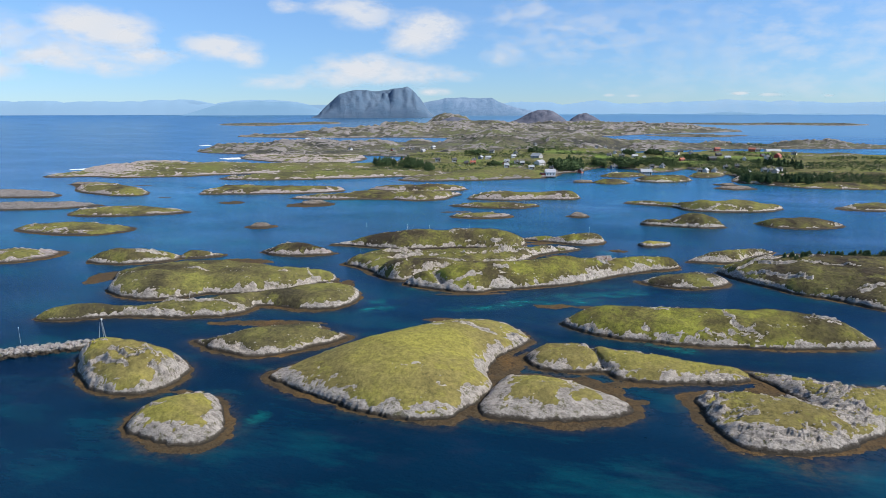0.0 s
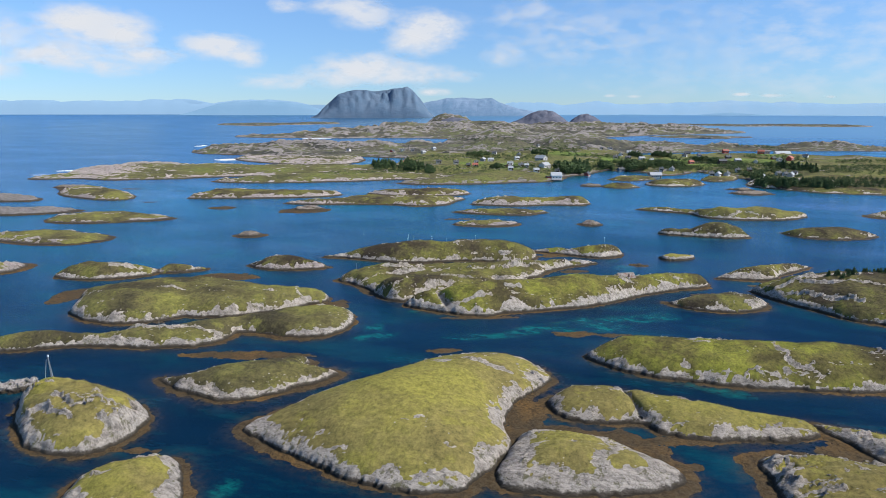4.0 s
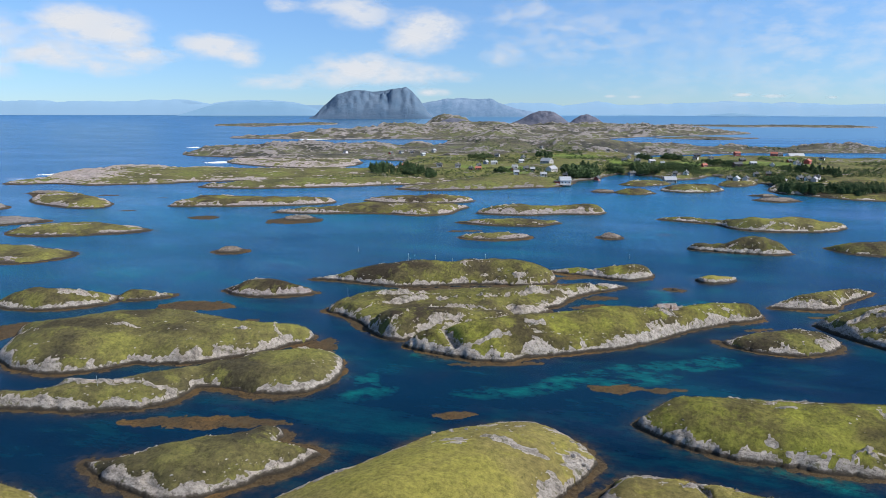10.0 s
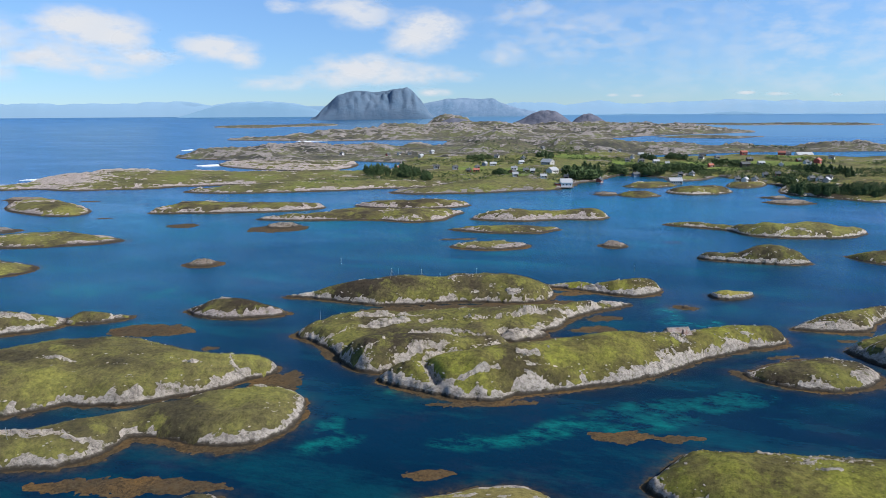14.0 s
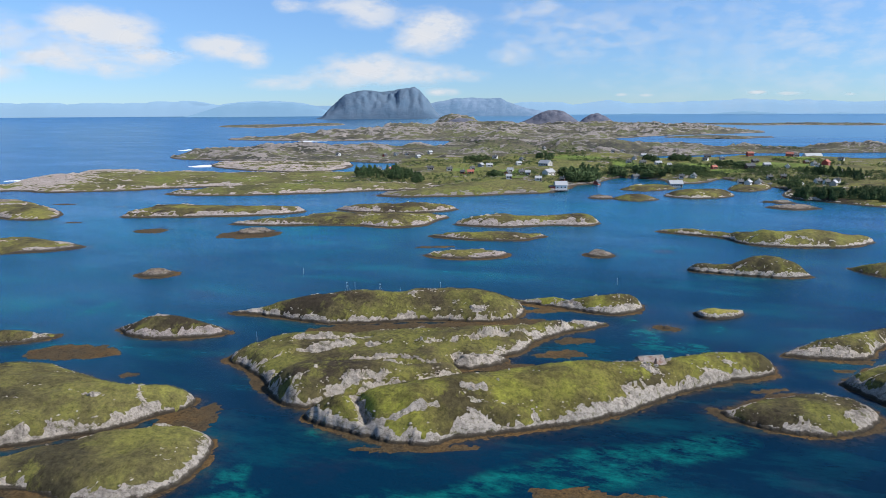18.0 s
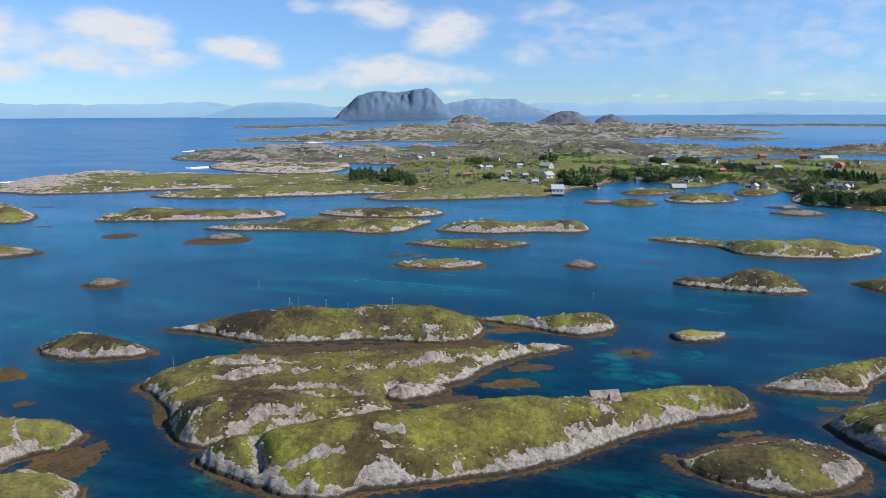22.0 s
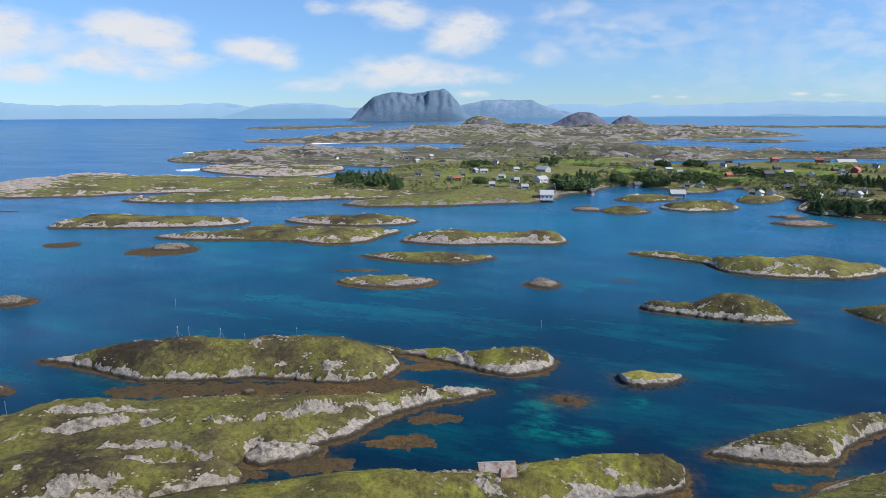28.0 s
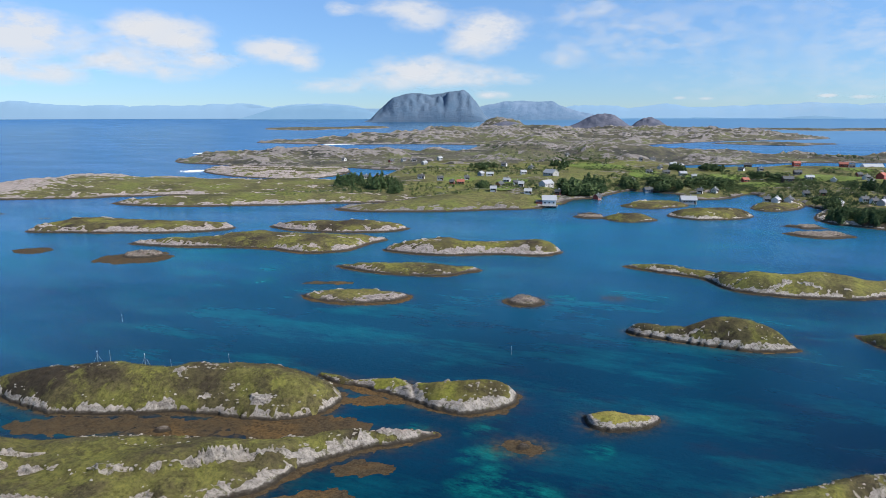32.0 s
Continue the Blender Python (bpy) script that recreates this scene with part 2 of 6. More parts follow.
def inland(lobes, x, y, soft=2.0):
    """Distance inside the shore of a shape made of overlapping ellipses."""
    best = None
    for cx, cy, a, b2, deg in lobes:
        c, s = math.cos(radians(deg)), math.sin(radians(deg))
        u, w = ((x - cx) * c + (y - cy) * s), (-(x - cx) * s + (y - cy) * c)
        r = np.sqrt((u / a) ** 2 + (w / b2) ** 2) + 1e-6
        slope = np.sqrt((u / a ** 2) ** 2 + (w / b2 ** 2) ** 2) / r
        d = np.minimum((1 - r) / np.maximum(slope, 1e-6), min(a, b2))
        if best is None:
            best = d
        else:
            k = np.clip(0.5 + 0.5 * (best - d) / soft, 0, 1)
            best = d + (best - d) * k + soft * k * (1 - k)
    return best


def bay_line(bends, fine=6):
    """A smooth closed line through the bends of a shore."""
    p = np.array(bends, float)
    a, b2, c, d = np.roll(p, 1, 0), p, np.roll(p, -1, 0), np.roll(p, -2, 0)
    out = []
    for k in range(fine):
        f = k / fine
        out.append(b2 + 0.5 * f * (c - a + f * (2 * a - 5 * b2 + 4 * c - d + f * (3 * (b2 - c) + d - a))))
    return np.stack(out, 1).reshape(-1, 2)


def within(bends, x, y, margin=40):
    """Distance inside a shore that runs through the bends, negative out at sea."""
    line = bay_line(bends)
    nxt = np.roll(line, -1, 0)
    best = np.full(x.shape, 1e9)
    odd = np.zeros(x.shape, bool)
    near = (x > line[:, 0].min() - margin) & (x < line[:, 0].max() + margin) & (y > line[:, 1].min() - margin) & (y < line[:, 1].max() + margin)
    px, py, b, o = x[near], y[near], best[near], odd[near]
    for (ax, ay), (bx, by) in zip(line, nxt):
        ux, uy = bx - ax, by - ay
        f = np.clip(((px - ax) * ux + (py - ay) * uy) / (ux * ux + uy * uy + 1e-9), 0, 1)
        b = np.minimum(b, (px - ax - f * ux) ** 2 + (py - ay - f * uy) ** 2)
        if ay != by:
            o ^= ((ay > py) != (by > py)) & (px < ax + (py - ay) * ux / uy)
    best[near], odd[near] = b, o
    return np.where(odd, 1, -1) * np.sqrt(np.minimum(best, 160000.0))


def kelp_width(x, y, kelp, seed):
    return kelp * np.maximum(0.72 + 1.7 * fbm(x, y, 20, 3, 0.5, seed + 5), 0.12)


def depth_inside(mask, step):
    """True distance of each grid point inside the mask from its rim."""
    big = 1e6
    near = np.where(mask, big, 0.0)
    for k in range(1, mask.shape[0]):
        near[k] = np.minimum(near[k], near[k - 1] + step)
    for k in range(mask.shape[0] - 2, -1, -1):
        near[k] = np.minimum(near[k], near[k + 1] + step)
    square = near ** 2
    best = square.copy()
    for k in range(1, mask.shape[1]):
        gap = (k * step) ** 2
        if gap > best.max():
            break
        best[:, k:] = np.minimum(best[:, k:], square[:, :-k] + gap)
        best[:, :-k] = np.minimum(best[:, :-k], square[:, k:] + gap)
    return np.sqrt(best)


def blur(v, radius):
    """Three box blurs."""
    n = max(int(radius), 1)
    for _ in range(3):
        for axis in (0, 1):
            pad = [(0, 0), (0, 0)]
            pad[axis] = (n + 1, n)
            c = np.cumsum(np.pad(v, pad, mode="edge"), axis=axis)
            hi = np.take(c, np.arange(2 * n + 1, c.shape[axis]), axis=axis)
            lo = np.take(c, np.arange(0, c.shape[axis] - 2 * n - 1), axis=axis)
            v = (hi - lo) / (2 * n + 1)
    return v


def sheet_mesh(name, x, y, z, keep, mat, flat_shade=False):
    """A mesh from a grid of heights, with only the quads whose corner is kept."""
    ny, nx = x.shape
    ids = np.arange(ny * nx).reshape(ny, nx)
    quad = np.stack([ids[:-1, :-1], ids[:-1, 1:], ids[1:, 1:], ids[1:, :-1]], -1)
    on = keep[:-1, :-1] | keep[:-1, 1:] | keep[1:, 1:] | keep[1:, :-1]
    quad = quad[on]
    used, flat = np.unique(quad, return_inverse=True)
    verts = np.stack([x.ravel()[used], y.ravel()[used], z.ravel()[used]], -1)
    me = bpy.data.meshes.new(name)
    me.vertices.add(len(verts))
    me.vertices.foreach_set("co", verts.ravel())
    me.loops.add(quad.size)
    me.loops.foreach_set("vertex_index", flat.ravel().astype(np.int32))
    me.polygons.add(len(quad))
    me.polygons.foreach_set("loop_start", np.arange(0, quad.size, 4, dtype=np.int32))
    sharp = np.broadcast_to(flat_shade, keep.shape)[:-1, :-1][on]
    me.polygons.foreach_set("use_smooth", ~sharp)
    me.update(calc_edges=True)
    me.materials.append(mat)
    return me


def child(name, me, parent, label=""):
    ob = new(name, me)
    ob.parent = parent
    return tagged(ob, label)


LAND = []      # lobes of each land, for the shallows of the sea
TURF = {}      # grass of each land, for its tussocks
SURFACE = {}   # heights, for what stands on the land


def island(key, name, label, lobes, top, kelp, step, turf=GRASS, rock=ROCK, band=3.2, bare=0.25, seed=1, steep=3.4, shape=0.85, hills=(), clefts=(), slabs=(), block=0.5, kind="", crag=1.0, category="island", knoll=(0, 1), cap=7.0, scarps=(), lip=None):
    bends = isinstance(lobes[0], tuple)
    if bends:
        corners = np.array(lobes)
        x0, y0 = corners.min(0) - kelp * 2.2 - 6
        x1, y1 = corners.max(0) + kelp * 2.2 + 6
    else:
        lobes = [lobes[k:k + 5] for k in range(0, len(lobes), 5)]
        reach = [max(l[2], l[3]) for l in lobes]
        x0, x1 = min(l[0] - r for l, r in zip(lobes, reach)) - 3, max(l[0] + r for l, r in zip(lobes, reach)) + 3
        y0, y1 = min(l[1] - r for l, r in zip(lobes, reach)) - 3, max(l[1] + r for l, r in zip(lobes, reach)) + 3
    LAND.append((bends, lobes, kelp, seed))
    x, y = np.meshgrid(np.arange(x0, x1, step), np.arange(y0, y1, step))
    size = max(min(x1 - x0, y1 - y0), 8)
    small = min(size / 25, 3.0)
    if bends:
        r = within(lobes, x, y) + min(small, 1.0) * (0.9 * fbm(x, y, 6.0, 4, 0.6, seed) + 0.5 * fbm(x, y, 1.8, 3, 0.6, seed + 3))
        d = r + kelp_width(x, y, kelp, seed)
        deep = np.maximum(r, 0)
    else:
        d = inland(lobes, x, y) + small * 0.45 * fbm(x, y, 9 * small, 4, 0.55, seed) + 0.9 * min(small, 1.0) * fbm(x, y, 2.4, 3, 0.6, seed + 3)
        inside = depth_inside(d > 0, step)
        d = blur(np.where(d > 0, inside, d), 4) + 0.7 * min(small, 1.2) * fbm(x, y, 5.0 * max(1, small), 4, 0.62, seed + 61)
        r = d - kelp_width(x, y, kelp, seed)
        deep = np.maximum(d, 0)
    widest = max(deep.max(), 1.0)
    body = blur((np.minimum(deep, cap) + 0.12 * np.maximum(deep - cap, 0)) ** shape if bends else deep ** shape, min(widest, cap) / step / 4)
    body = np.clip(body / body.max(), 0, 1)
    strike = radians(14)
    u, w = x * math.cos(strike) + y * math.sin(strike), -x * math.sin(strike) + y * math.cos(strike)
    layer = fbm(u / 5, w, 3.2, 5, 0.6, seed + 9)
    lump = fbm(x, y, 0.35 * size + 4, 3, 0.5, seed + 11)
    lip = min(1.5, 0.34 * top) if lip is None else lip
    z = np.where(r > 0, lip * (1 - np.exp(-np.maximum(r, 0) / steep)) + (top - lip) * body * (1 + 0.3 * lump), r * 0.45)
    z = z + crag * smooth(r, 0.0, 3.0) * (0.75 * layer + 0.22 * np.abs(fbm(x, y, 1.5, 3, 0.6, seed + 13)))
    wu, ww = u + 0.8 * w + 2.4 * fbm(x, y, 5, 4, 0.6, seed + 51), w - 0.25 * u + 1.8 * fbm(x, y, 4, 4, 0.6, seed + 53)
    for long, thin, rise in ((5.0, 2.2, 1.5), (2.1, 1.1, 0.9)):
        k = max(1.0, step / 0.5)
        cell = TABLE[np.floor(wu / long / k).astype(int) & 255, np.floor(ww / thin / k).astype(int) & 255] - 0.5
        z = z + block * k ** 0.5 * rise * cell * smooth(r, 0.3, 2.8)
    for hx, hy, ha, hb, hdeg, hh in hills:
        q = np.clip(inland([(hx, hy, ha, hb, hdeg)], x, y) / min(ha, hb), 0, 1)
        z = z + hh * smooth(q) * (1 + 0.25 * fbm(x, y, ha * 0.3, 4, 0.6, seed + 17))
    rise = smooth(fbm(x, y, knoll[1], 5, 0.55, seed + 71), -0.05, 0.55) * smooth(d, 4, 0.5 * knoll[1])
    z = z + knoll[0] * rise * (1 + 0.3 * layer)
    outcrop = fbm(u / 3.2, w, 2.6 * max(1, small * 0.8), 5, 0.74, seed + 21) + 0.14 * fbm(x, y, 22 * max(1, small), 2, 0.5, seed + 22)
    g = r - 0.50 * band * np.maximum(1 + 3.0 * fbm(x, y, 5, 5, 0.68, seed + 23) + 1.2 * fbm(x, y, 24, 2, 0.5, seed + 24), 0.18) + 0.2
    ledge = outcrop / outcrop.std() - (2.4 - 3.2 * bare)
    if knoll[0] > 4:
        ledge = ledge + 1.1 * smooth(rise, 0.15, 0.6)
    g = np.minimum(g, -1.7 * ledge)
    z = z + crag * 0.7 * smooth(ledge, -0.3, 0.8) * smooth(r, 0, 3)
    for slab in slabs:
        q = inland([slab], x, y) / min(slab[2:4]) - 0.25 + 1.6 * fbm(u / 2.5, w, 2.2, 4, 0.65, seed + 43)
        z, g = z + 0.55 * smooth(q, 0.0, 0.5) * (1 + layer), np.minimum(g, -3.0 * q + 0.6)
    for line, high, back in scarps:   # a rock step: the ground rises behind the line and falls away slowly
        off, side = np.full(x.shape, 1e9), np.zeros(x.shape)
        ends = np.ones(x.shape)
        for n, ((ax, ay), (bx, by)) in enumerate(zip(line[:-1], line[1:])):
            ux, uy = bx - ax, by - ay
            f = ((x - ax) * ux + (y - ay) * uy) / (ux * ux + uy * uy)
            c = np.clip(f, 0, 1)
            q = np.hypot(x - ax - c * ux, y - ay - c * uy)
            nearer = q < off
            off = np.where(nearer, q, off)
            side = np.where(nearer, ux * (y - ay) - uy * (x - ax), side)
            span = math.hypot(ux, uy)
            past = np.maximum(-f if n == 0 else 0, f - 1 if n == len(line) - 2 else 0) * span
            ends = np.where(nearer, np.exp(-(np.maximum(past, 0) / 4) ** 2), ends)
        off = np.sign(side) * off + 1.4 * fbm(x, y, 4.5, 4, 0.65, seed + 47) + 0.6
        lift = high * ends * (0.75 + 0.9 * fbm(x, y, 7, 3, 0.6, seed + 49)) * smooth(r, 0.5, 3)
        z = z + lift * smooth(off, -0.5, 0.9) * np.exp(-np.maximum(off, 0) / back)
        face = 1 - np.abs(off - 0.2) / 1.25 + 0.7 * fbm(x, y, 3.2, 4, 0.68, seed + 48) + 0.55 * fbm(x, y, 11, 2, 0.5, seed + 46)
        g = np.where(ends > 0.3, np.minimum(g, 3.0 - 4.2 * face), g)
    for ax, ay, bx, by, wide, deep in clefts:
        f = np.clip(((x - ax) * (bx - ax) + (y - ay) * (by - ay)) / ((bx - ax) ** 2 + (by - ay) ** 2), 0, 1)
        off = np.hypot(x - ax - f * (bx - ax), y - ay - f * (by - ay)) + 0.5 * fbm(x, y, 2.0, 3, 0.6, seed + 41)
        cut = np.exp(-(off / wide) ** 2)
        z, g = z - 0.6 * deep * cut * smooth(r, 0, 2), g - 5 * cut
    base = sea_level(x, y)
    cover = z + 0.42 * smooth(g, -0.6, 2.0) - 0.16 - 0.10 * crag * layer * smooth(g, 0, 2) + 0.16 * fbm(x, y, 1.1, 3, 0.7, seed + 27)
    soften = blur(cover, max(1, 0.9 / step))
    cover = cover + (soften - cover) * smooth(g, 0.0, 1.5) * 0.85 + 0.10 * fbm(x, y, 1.3, 3, 0.7, seed + 57)
    z = np.where(g > 0.5, np.minimum(z, cover - 0.15), z)
    shelf = np.minimum(0.17, 0.10 * (d + 0.9) - 0.05) + 0.17 * fbm(x, y, 2.2, 5, 0.7, seed + 31)
    thing = tagged(new(name), label, category, "", kind)
    if (g > -0.6).any():
        child("grass", sheet_mesh("grass", x, y, cover + base, (g > -0.7), turf), thing, "olive green grass and heather")
    child("rock", sheet_mesh("rock", x, y, z + base, (r > -1.5) & (g < 2.4), rock, r > 2.2), thing, "pale grey bare rock")
    if kelp > 0.3:
        child("seaweed", sheet_mesh("seaweed", x, y, shelf + base, (d > -2.2) & (r < 2.5), KELP), thing, "brown seaweed fringe")
    TURF[key] = (thing, x, y, np.maximum(cover, z) + base, g, turf, ledge, r)
    SURFACE[key] = (x0, y0, step, np.maximum(z, np.where(g > -0.6, cover, -9)) + base)
    return thing


def ground_at(key, x, y):
    x0, y0, step, z = SURFACE[key]
    j, i = int(round((x - x0) / step)), int(round((y - y0) / step))
    return float(z[min(max(i, 0), z.shape[0] - 1), min(max(j, 0), z.shape[1] - 1)])


island("a1", "islet", "small bare rock islet with a grass cap in the sea", [
        (-81.5, 99), (-74, 96.5), (-67.5, 96), (-63, 98), (-61.5, 102.5), (-64.5, 108.5), (-69, 114.5), (-72.5, 117),
        (-76.5, 114.5), (-81.5, 111.5), (-83.5, 107), (-83, 103)],
       4, 1.6, 0.4, band=4.2, bare=0.15, cap=9, lip=1.6, steep=1.2, seed=1)
island("a2", "islet", "craggy rock islet with patchy grass and a mast", [
        (-105.5, 115), (-114, 121.5), (-121, 130), (-121.5, 135.5), (-113.5, 138), (-103.5, 136.5), (-96.5, 135), (-89, 131),
        (-86.5, 127), (-86.5, 120), (-90, 114), (-97, 112.5)],
       4.8, 0.8, 0.4, band=3.4, bare=0.1, crag=1.6, cap=6, steep=1.0, block=1.0, scarps=[([(-109.7, 119.4), (-105.1, 121.6), (-95.9, 118.4)], 2.2, 5), ([(-104.4, 123.8), (-97.1, 121.9), (-86.9, 121.0)], 1.6, 4)], lip=2.4, seed=2)
island("b", "island", "smooth domed island covered in yellow-green grass", [
        (-65.5, 130.5), (-57.5, 126), (-47.5, 122), (-39, 119), (-29, 117.5), (-22.5, 118.5), (-18.5, 120.5), (-15, 127.5),
        (-12.5, 135.5), (-14.5, 142.5), (-15, 151.5), (-12.5, 159), (-7.5, 168.5), (-8.5, 173.5), (-17, 181), (-23.5, 181.5),
        (-32, 176.5), (-39, 171.5), (-44.5, 164), (-51, 155.5), (-55, 150.5), (-59.5, 143.5), (-63, 136.5)],
       9.4, 1.5, 0.4, band=4.0, bare=-0.05, crag=0.35, cap=30, scarps=[([(-27.4, 164.7), (-21.9, 164.4), (-16.6, 164.2)], 0.8, 4)], lip=1.5, steep=1.6, block=0.25, seed=3)
island("c", "islet", "low rock islet with a grass cap and broad seaweed", [
        (-13, 125), (-10.5, 122.5), (-4, 122.5), (4.5, 124), (12.5, 127), (18, 130.5), (19, 134.5), (16, 137.5),
        (11, 140.5), (6, 144), (-0.5, 144.5), (-6.5, 144), (-10.5, 142), (-12, 136), (-13.5, 129.5)],
       4, 2.3, 0.4, band=6.5, bare=0.14, crag=0.5, cap=12, lip=1.3, steep=1.6, block=0.3, seed=4)
island("d", "islet", "long low rock ridge with brown grass beside a seaweed flat", [
        (-7, 157), (-2.5, 151.5), (5.5, 151), (13, 152.5), (16.5, 149.5), (25, 149), (35.5, 151), (45.5, 155),
        (47.5, 159), (42, 161.5), (34.5, 162), (23.5, 164.5), (14.5, 166.5), (8, 167.5), (-2, 167), (-5, 163)],
       3.4, 1.5, 0.4, band=3.4, bare=0.2, clefts=[(8.7, 166.0, 16.5, 144.2, 0.9, 2.6)], slabs=[(40.4, 152.5, 3.1, 1.4, 14)], cap=6, lip=1.5, steep=0.9, seed=5)
island("e", "island", "broad bare rock island with patches of grass", [
        (32.5, 143.5), (34, 135), (35.5, 128), (38, 123), (41.5, 121), (47.5, 121.5), (54, 124), (59, 127),
        (68, 135), (79.5, 145.5), (86.5, 157), (76, 157.5), (67.5, 155.5), (61, 157.5), (54.5, 159.5), (50, 160.5),
        (47, 160.5), (52.5, 153), (56.5, 146), (59, 144), (56.5, 145), (51.5, 146.5), (44.5, 146.5), (38.5, 146)],
       3.8, 2.1, 0.4, band=10, bare=0.34, block=0.7, clefts=[(49.1, 155.9, 57.3, 145.3, 1.0, 2.2)], slabs=[(65.4, 148.7, 4.3, 2.7, 14)], cap=9, lip=1.4, steep=1.4, seed=6)
island("f", "island", "long grassy island with a dark rocky front", [
        (0.5, 187.5), (10, 180.5), (22.5, 178), (36, 177.5), (47.5, 179), (62.5, 181), (77, 184.5), (85, 188),
        (84.5, 195), (81, 201.5), (74, 204.5), (65, 205.5), (52, 206), (32, 204), (14.5, 201), (7.5, 199.5),
        (3, 192)],
       6.0, 0.7, 0.45, band=1.7, bare=0.0, turf=LUSH, cap=9, steep=0.9, scarps=[([(47.2, 195.5), (48.6, 185.5), (52.7, 184.2)], 1.0, 3), ([(24.0, 180.8), (32.5, 178.5), (40.3, 178.8)], 0.8, 4)], lip=1.6, seed=7)
island("g", "islet", "small heath islet with pale rock and seaweed round it", [
        (-99, 147.5), (-92.5, 143.5), (-85, 141.5), (-78.5, 140.5), (-73, 142.5), (-68, 147), (-64.5, 151), (-61, 155),
        (-58, 161), (-60.5, 161.5), (-67.5, 162), (-69, 166.5), (-73.5, 167), (-77, 162), (-85.5, 157), (-91.5, 151.5),
        (-97, 148)],
       4.2, 1.4, 0.4, band=2.2, bare=0.1, turf=FRESH, cap=8, steep=1.0, clefts=[(-82.5, 143.7, -78.3, 140.9, 0.9, 2.0)], lip=1.6, seed=8)
island("h", "island", "long curved island of heath with a pale rock shore", [
        (-159.5, 152), (-150, 153.5), (-140, 158.5), (-130.5, 162), (-118, 164), (-106.5, 168), (-100, 174), (-98.5, 182.5),
        (-84, 182), (-73.5, 185.5), (-69.5, 193), (-72, 204.5), (-77.5, 207), (-88.5, 205), (-98, 197), (-106.5, 188.5),
        (-116, 179.5), (-127, 173.5), (-131.5, 168.5), (-142.5, 166.5), (-151, 163.5), (-159, 157.5)],
       3.8, 1.5, 0.45, band=1.8, bare=0.06, turf=FRESH, cap=4, steep=0.8, lip=1.6, seed=9)
island("i", "island", "rounded heath island with a pale cliff along its front", [
        (-159, 183), (-150.5, 179.5), (-138, 179.5), (-129, 185), (-123.5, 191), (-112.5, 192.5), (-104, 198), (-95, 206),
        (-92.5, 211), (-87, 216.5), (-88, 221), (-96.5, 222.5), (-102.5, 220), (-113, 221.5), (-124, 224.5), (-136, 226),
        (-148, 219.5), (-157, 213), (-164.5, 207.5), (-172, 205), (-170.5, 199.5), (-166, 197.5), (-164, 190.5)],
       6.4, 1.2, 0.45, band=2.2, bare=-0.05, turf=FRESH, cap=9, steep=0.9, scarps=[([(-95.2, 203.6), (-94.2, 211.4), (-99.4, 217.7)], 1.4, 4), ([(-111.4, 191.2), (-103.6, 197.4), (-95.4, 204.0)], 1.2, 4)], lip=2.3, seed=10)
island("j", "islet", "dark heath islet beside a larger island", [
        (-202.5, 220.5), (-188.5, 220.5), (-176.5, 225.5), (-169, 233), (-172.5, 241.5), (-178.5, 238), (-193.5, 236), (-202, 231),
        (-206, 226)],
       5.0, 1.5, 0.6, band=2.0, bare=0.05, turf=HEATH, cap=8, steep=1.6, lip=1.2, seed=11)
island("j2", "islet", "low heath islet with a pale rock point", [
        (-169.5, 237), (-160, 239.5), (-154.5, 245), (-154, 248.5), (-162.5, 246.5), (-171.5, 244)],
       3, 1, 0.6, band=2.0, bare=0.05, turf=HEATH, cap=4, seed=12)
island("k", "islet", "small rounded heath islet standing alone in the water", [
        (-141.5, 257.5), (-132.5, 253), (-120.5, 254), (-110.5, 259), (-107.5, 263.5), (-117, 266), (-123.5, 266.5), (-131, 265.5),
        (-136.5, 262), (-139.5, 259)],
       4.6, 0.6, 0.5, band=3.0, bare=0.12, turf=HEATH, cap=8, steep=0.9, lip=1.2, rock=WEST_ROCK, seed=13)
island("l1", "island", "high heath island with poles on its crest", [
        (-116.5, 280), (-103, 280), (-90, 278.5), (-79, 278), (-65, 283), (-54, 288), (-41.5, 290), (-32.5, 292),
        (-26.5, 297.5), (-25, 305.5), (-28.5, 309), (-34, 311), (-42.5, 310.5), (-55.5, 306), (-66, 301.5), (-71, 300),
        (-78, 299.5), (-83.5, 296), (-93, 292.5), (-102, 287), (-112, 282)],
       7.6, 1.0, 0.45, band=1.2, bare=0.06, turf=HEATH, cap=8, steep=0.9, lip=1.9, seed=14)
island("l1b", "islet", "rocky islet with green top and dark clefts", [
        (-37, 316.5), (-29.5, 313), (-21, 313), (-14, 311.5), (-10, 310), (-3.5, 308.5), (2.5, 308), (8.5, 311.5),
        (12.5, 319), (9, 323), (1, 321), (-7, 318), (-11.5, 317), (-15.5, 318.5), (-20, 317), (-26.5, 315.5),
        (-32.5, 316.5)],
       4.6, 1.0, 0.45, band=1.4, bare=0.08, turf=LUSH, clefts=[(-12.3, 316.0, -6.2, 305.1, 0.9, 2.2)], cap=5, steep=0.8, lip=1.5, seed=15)
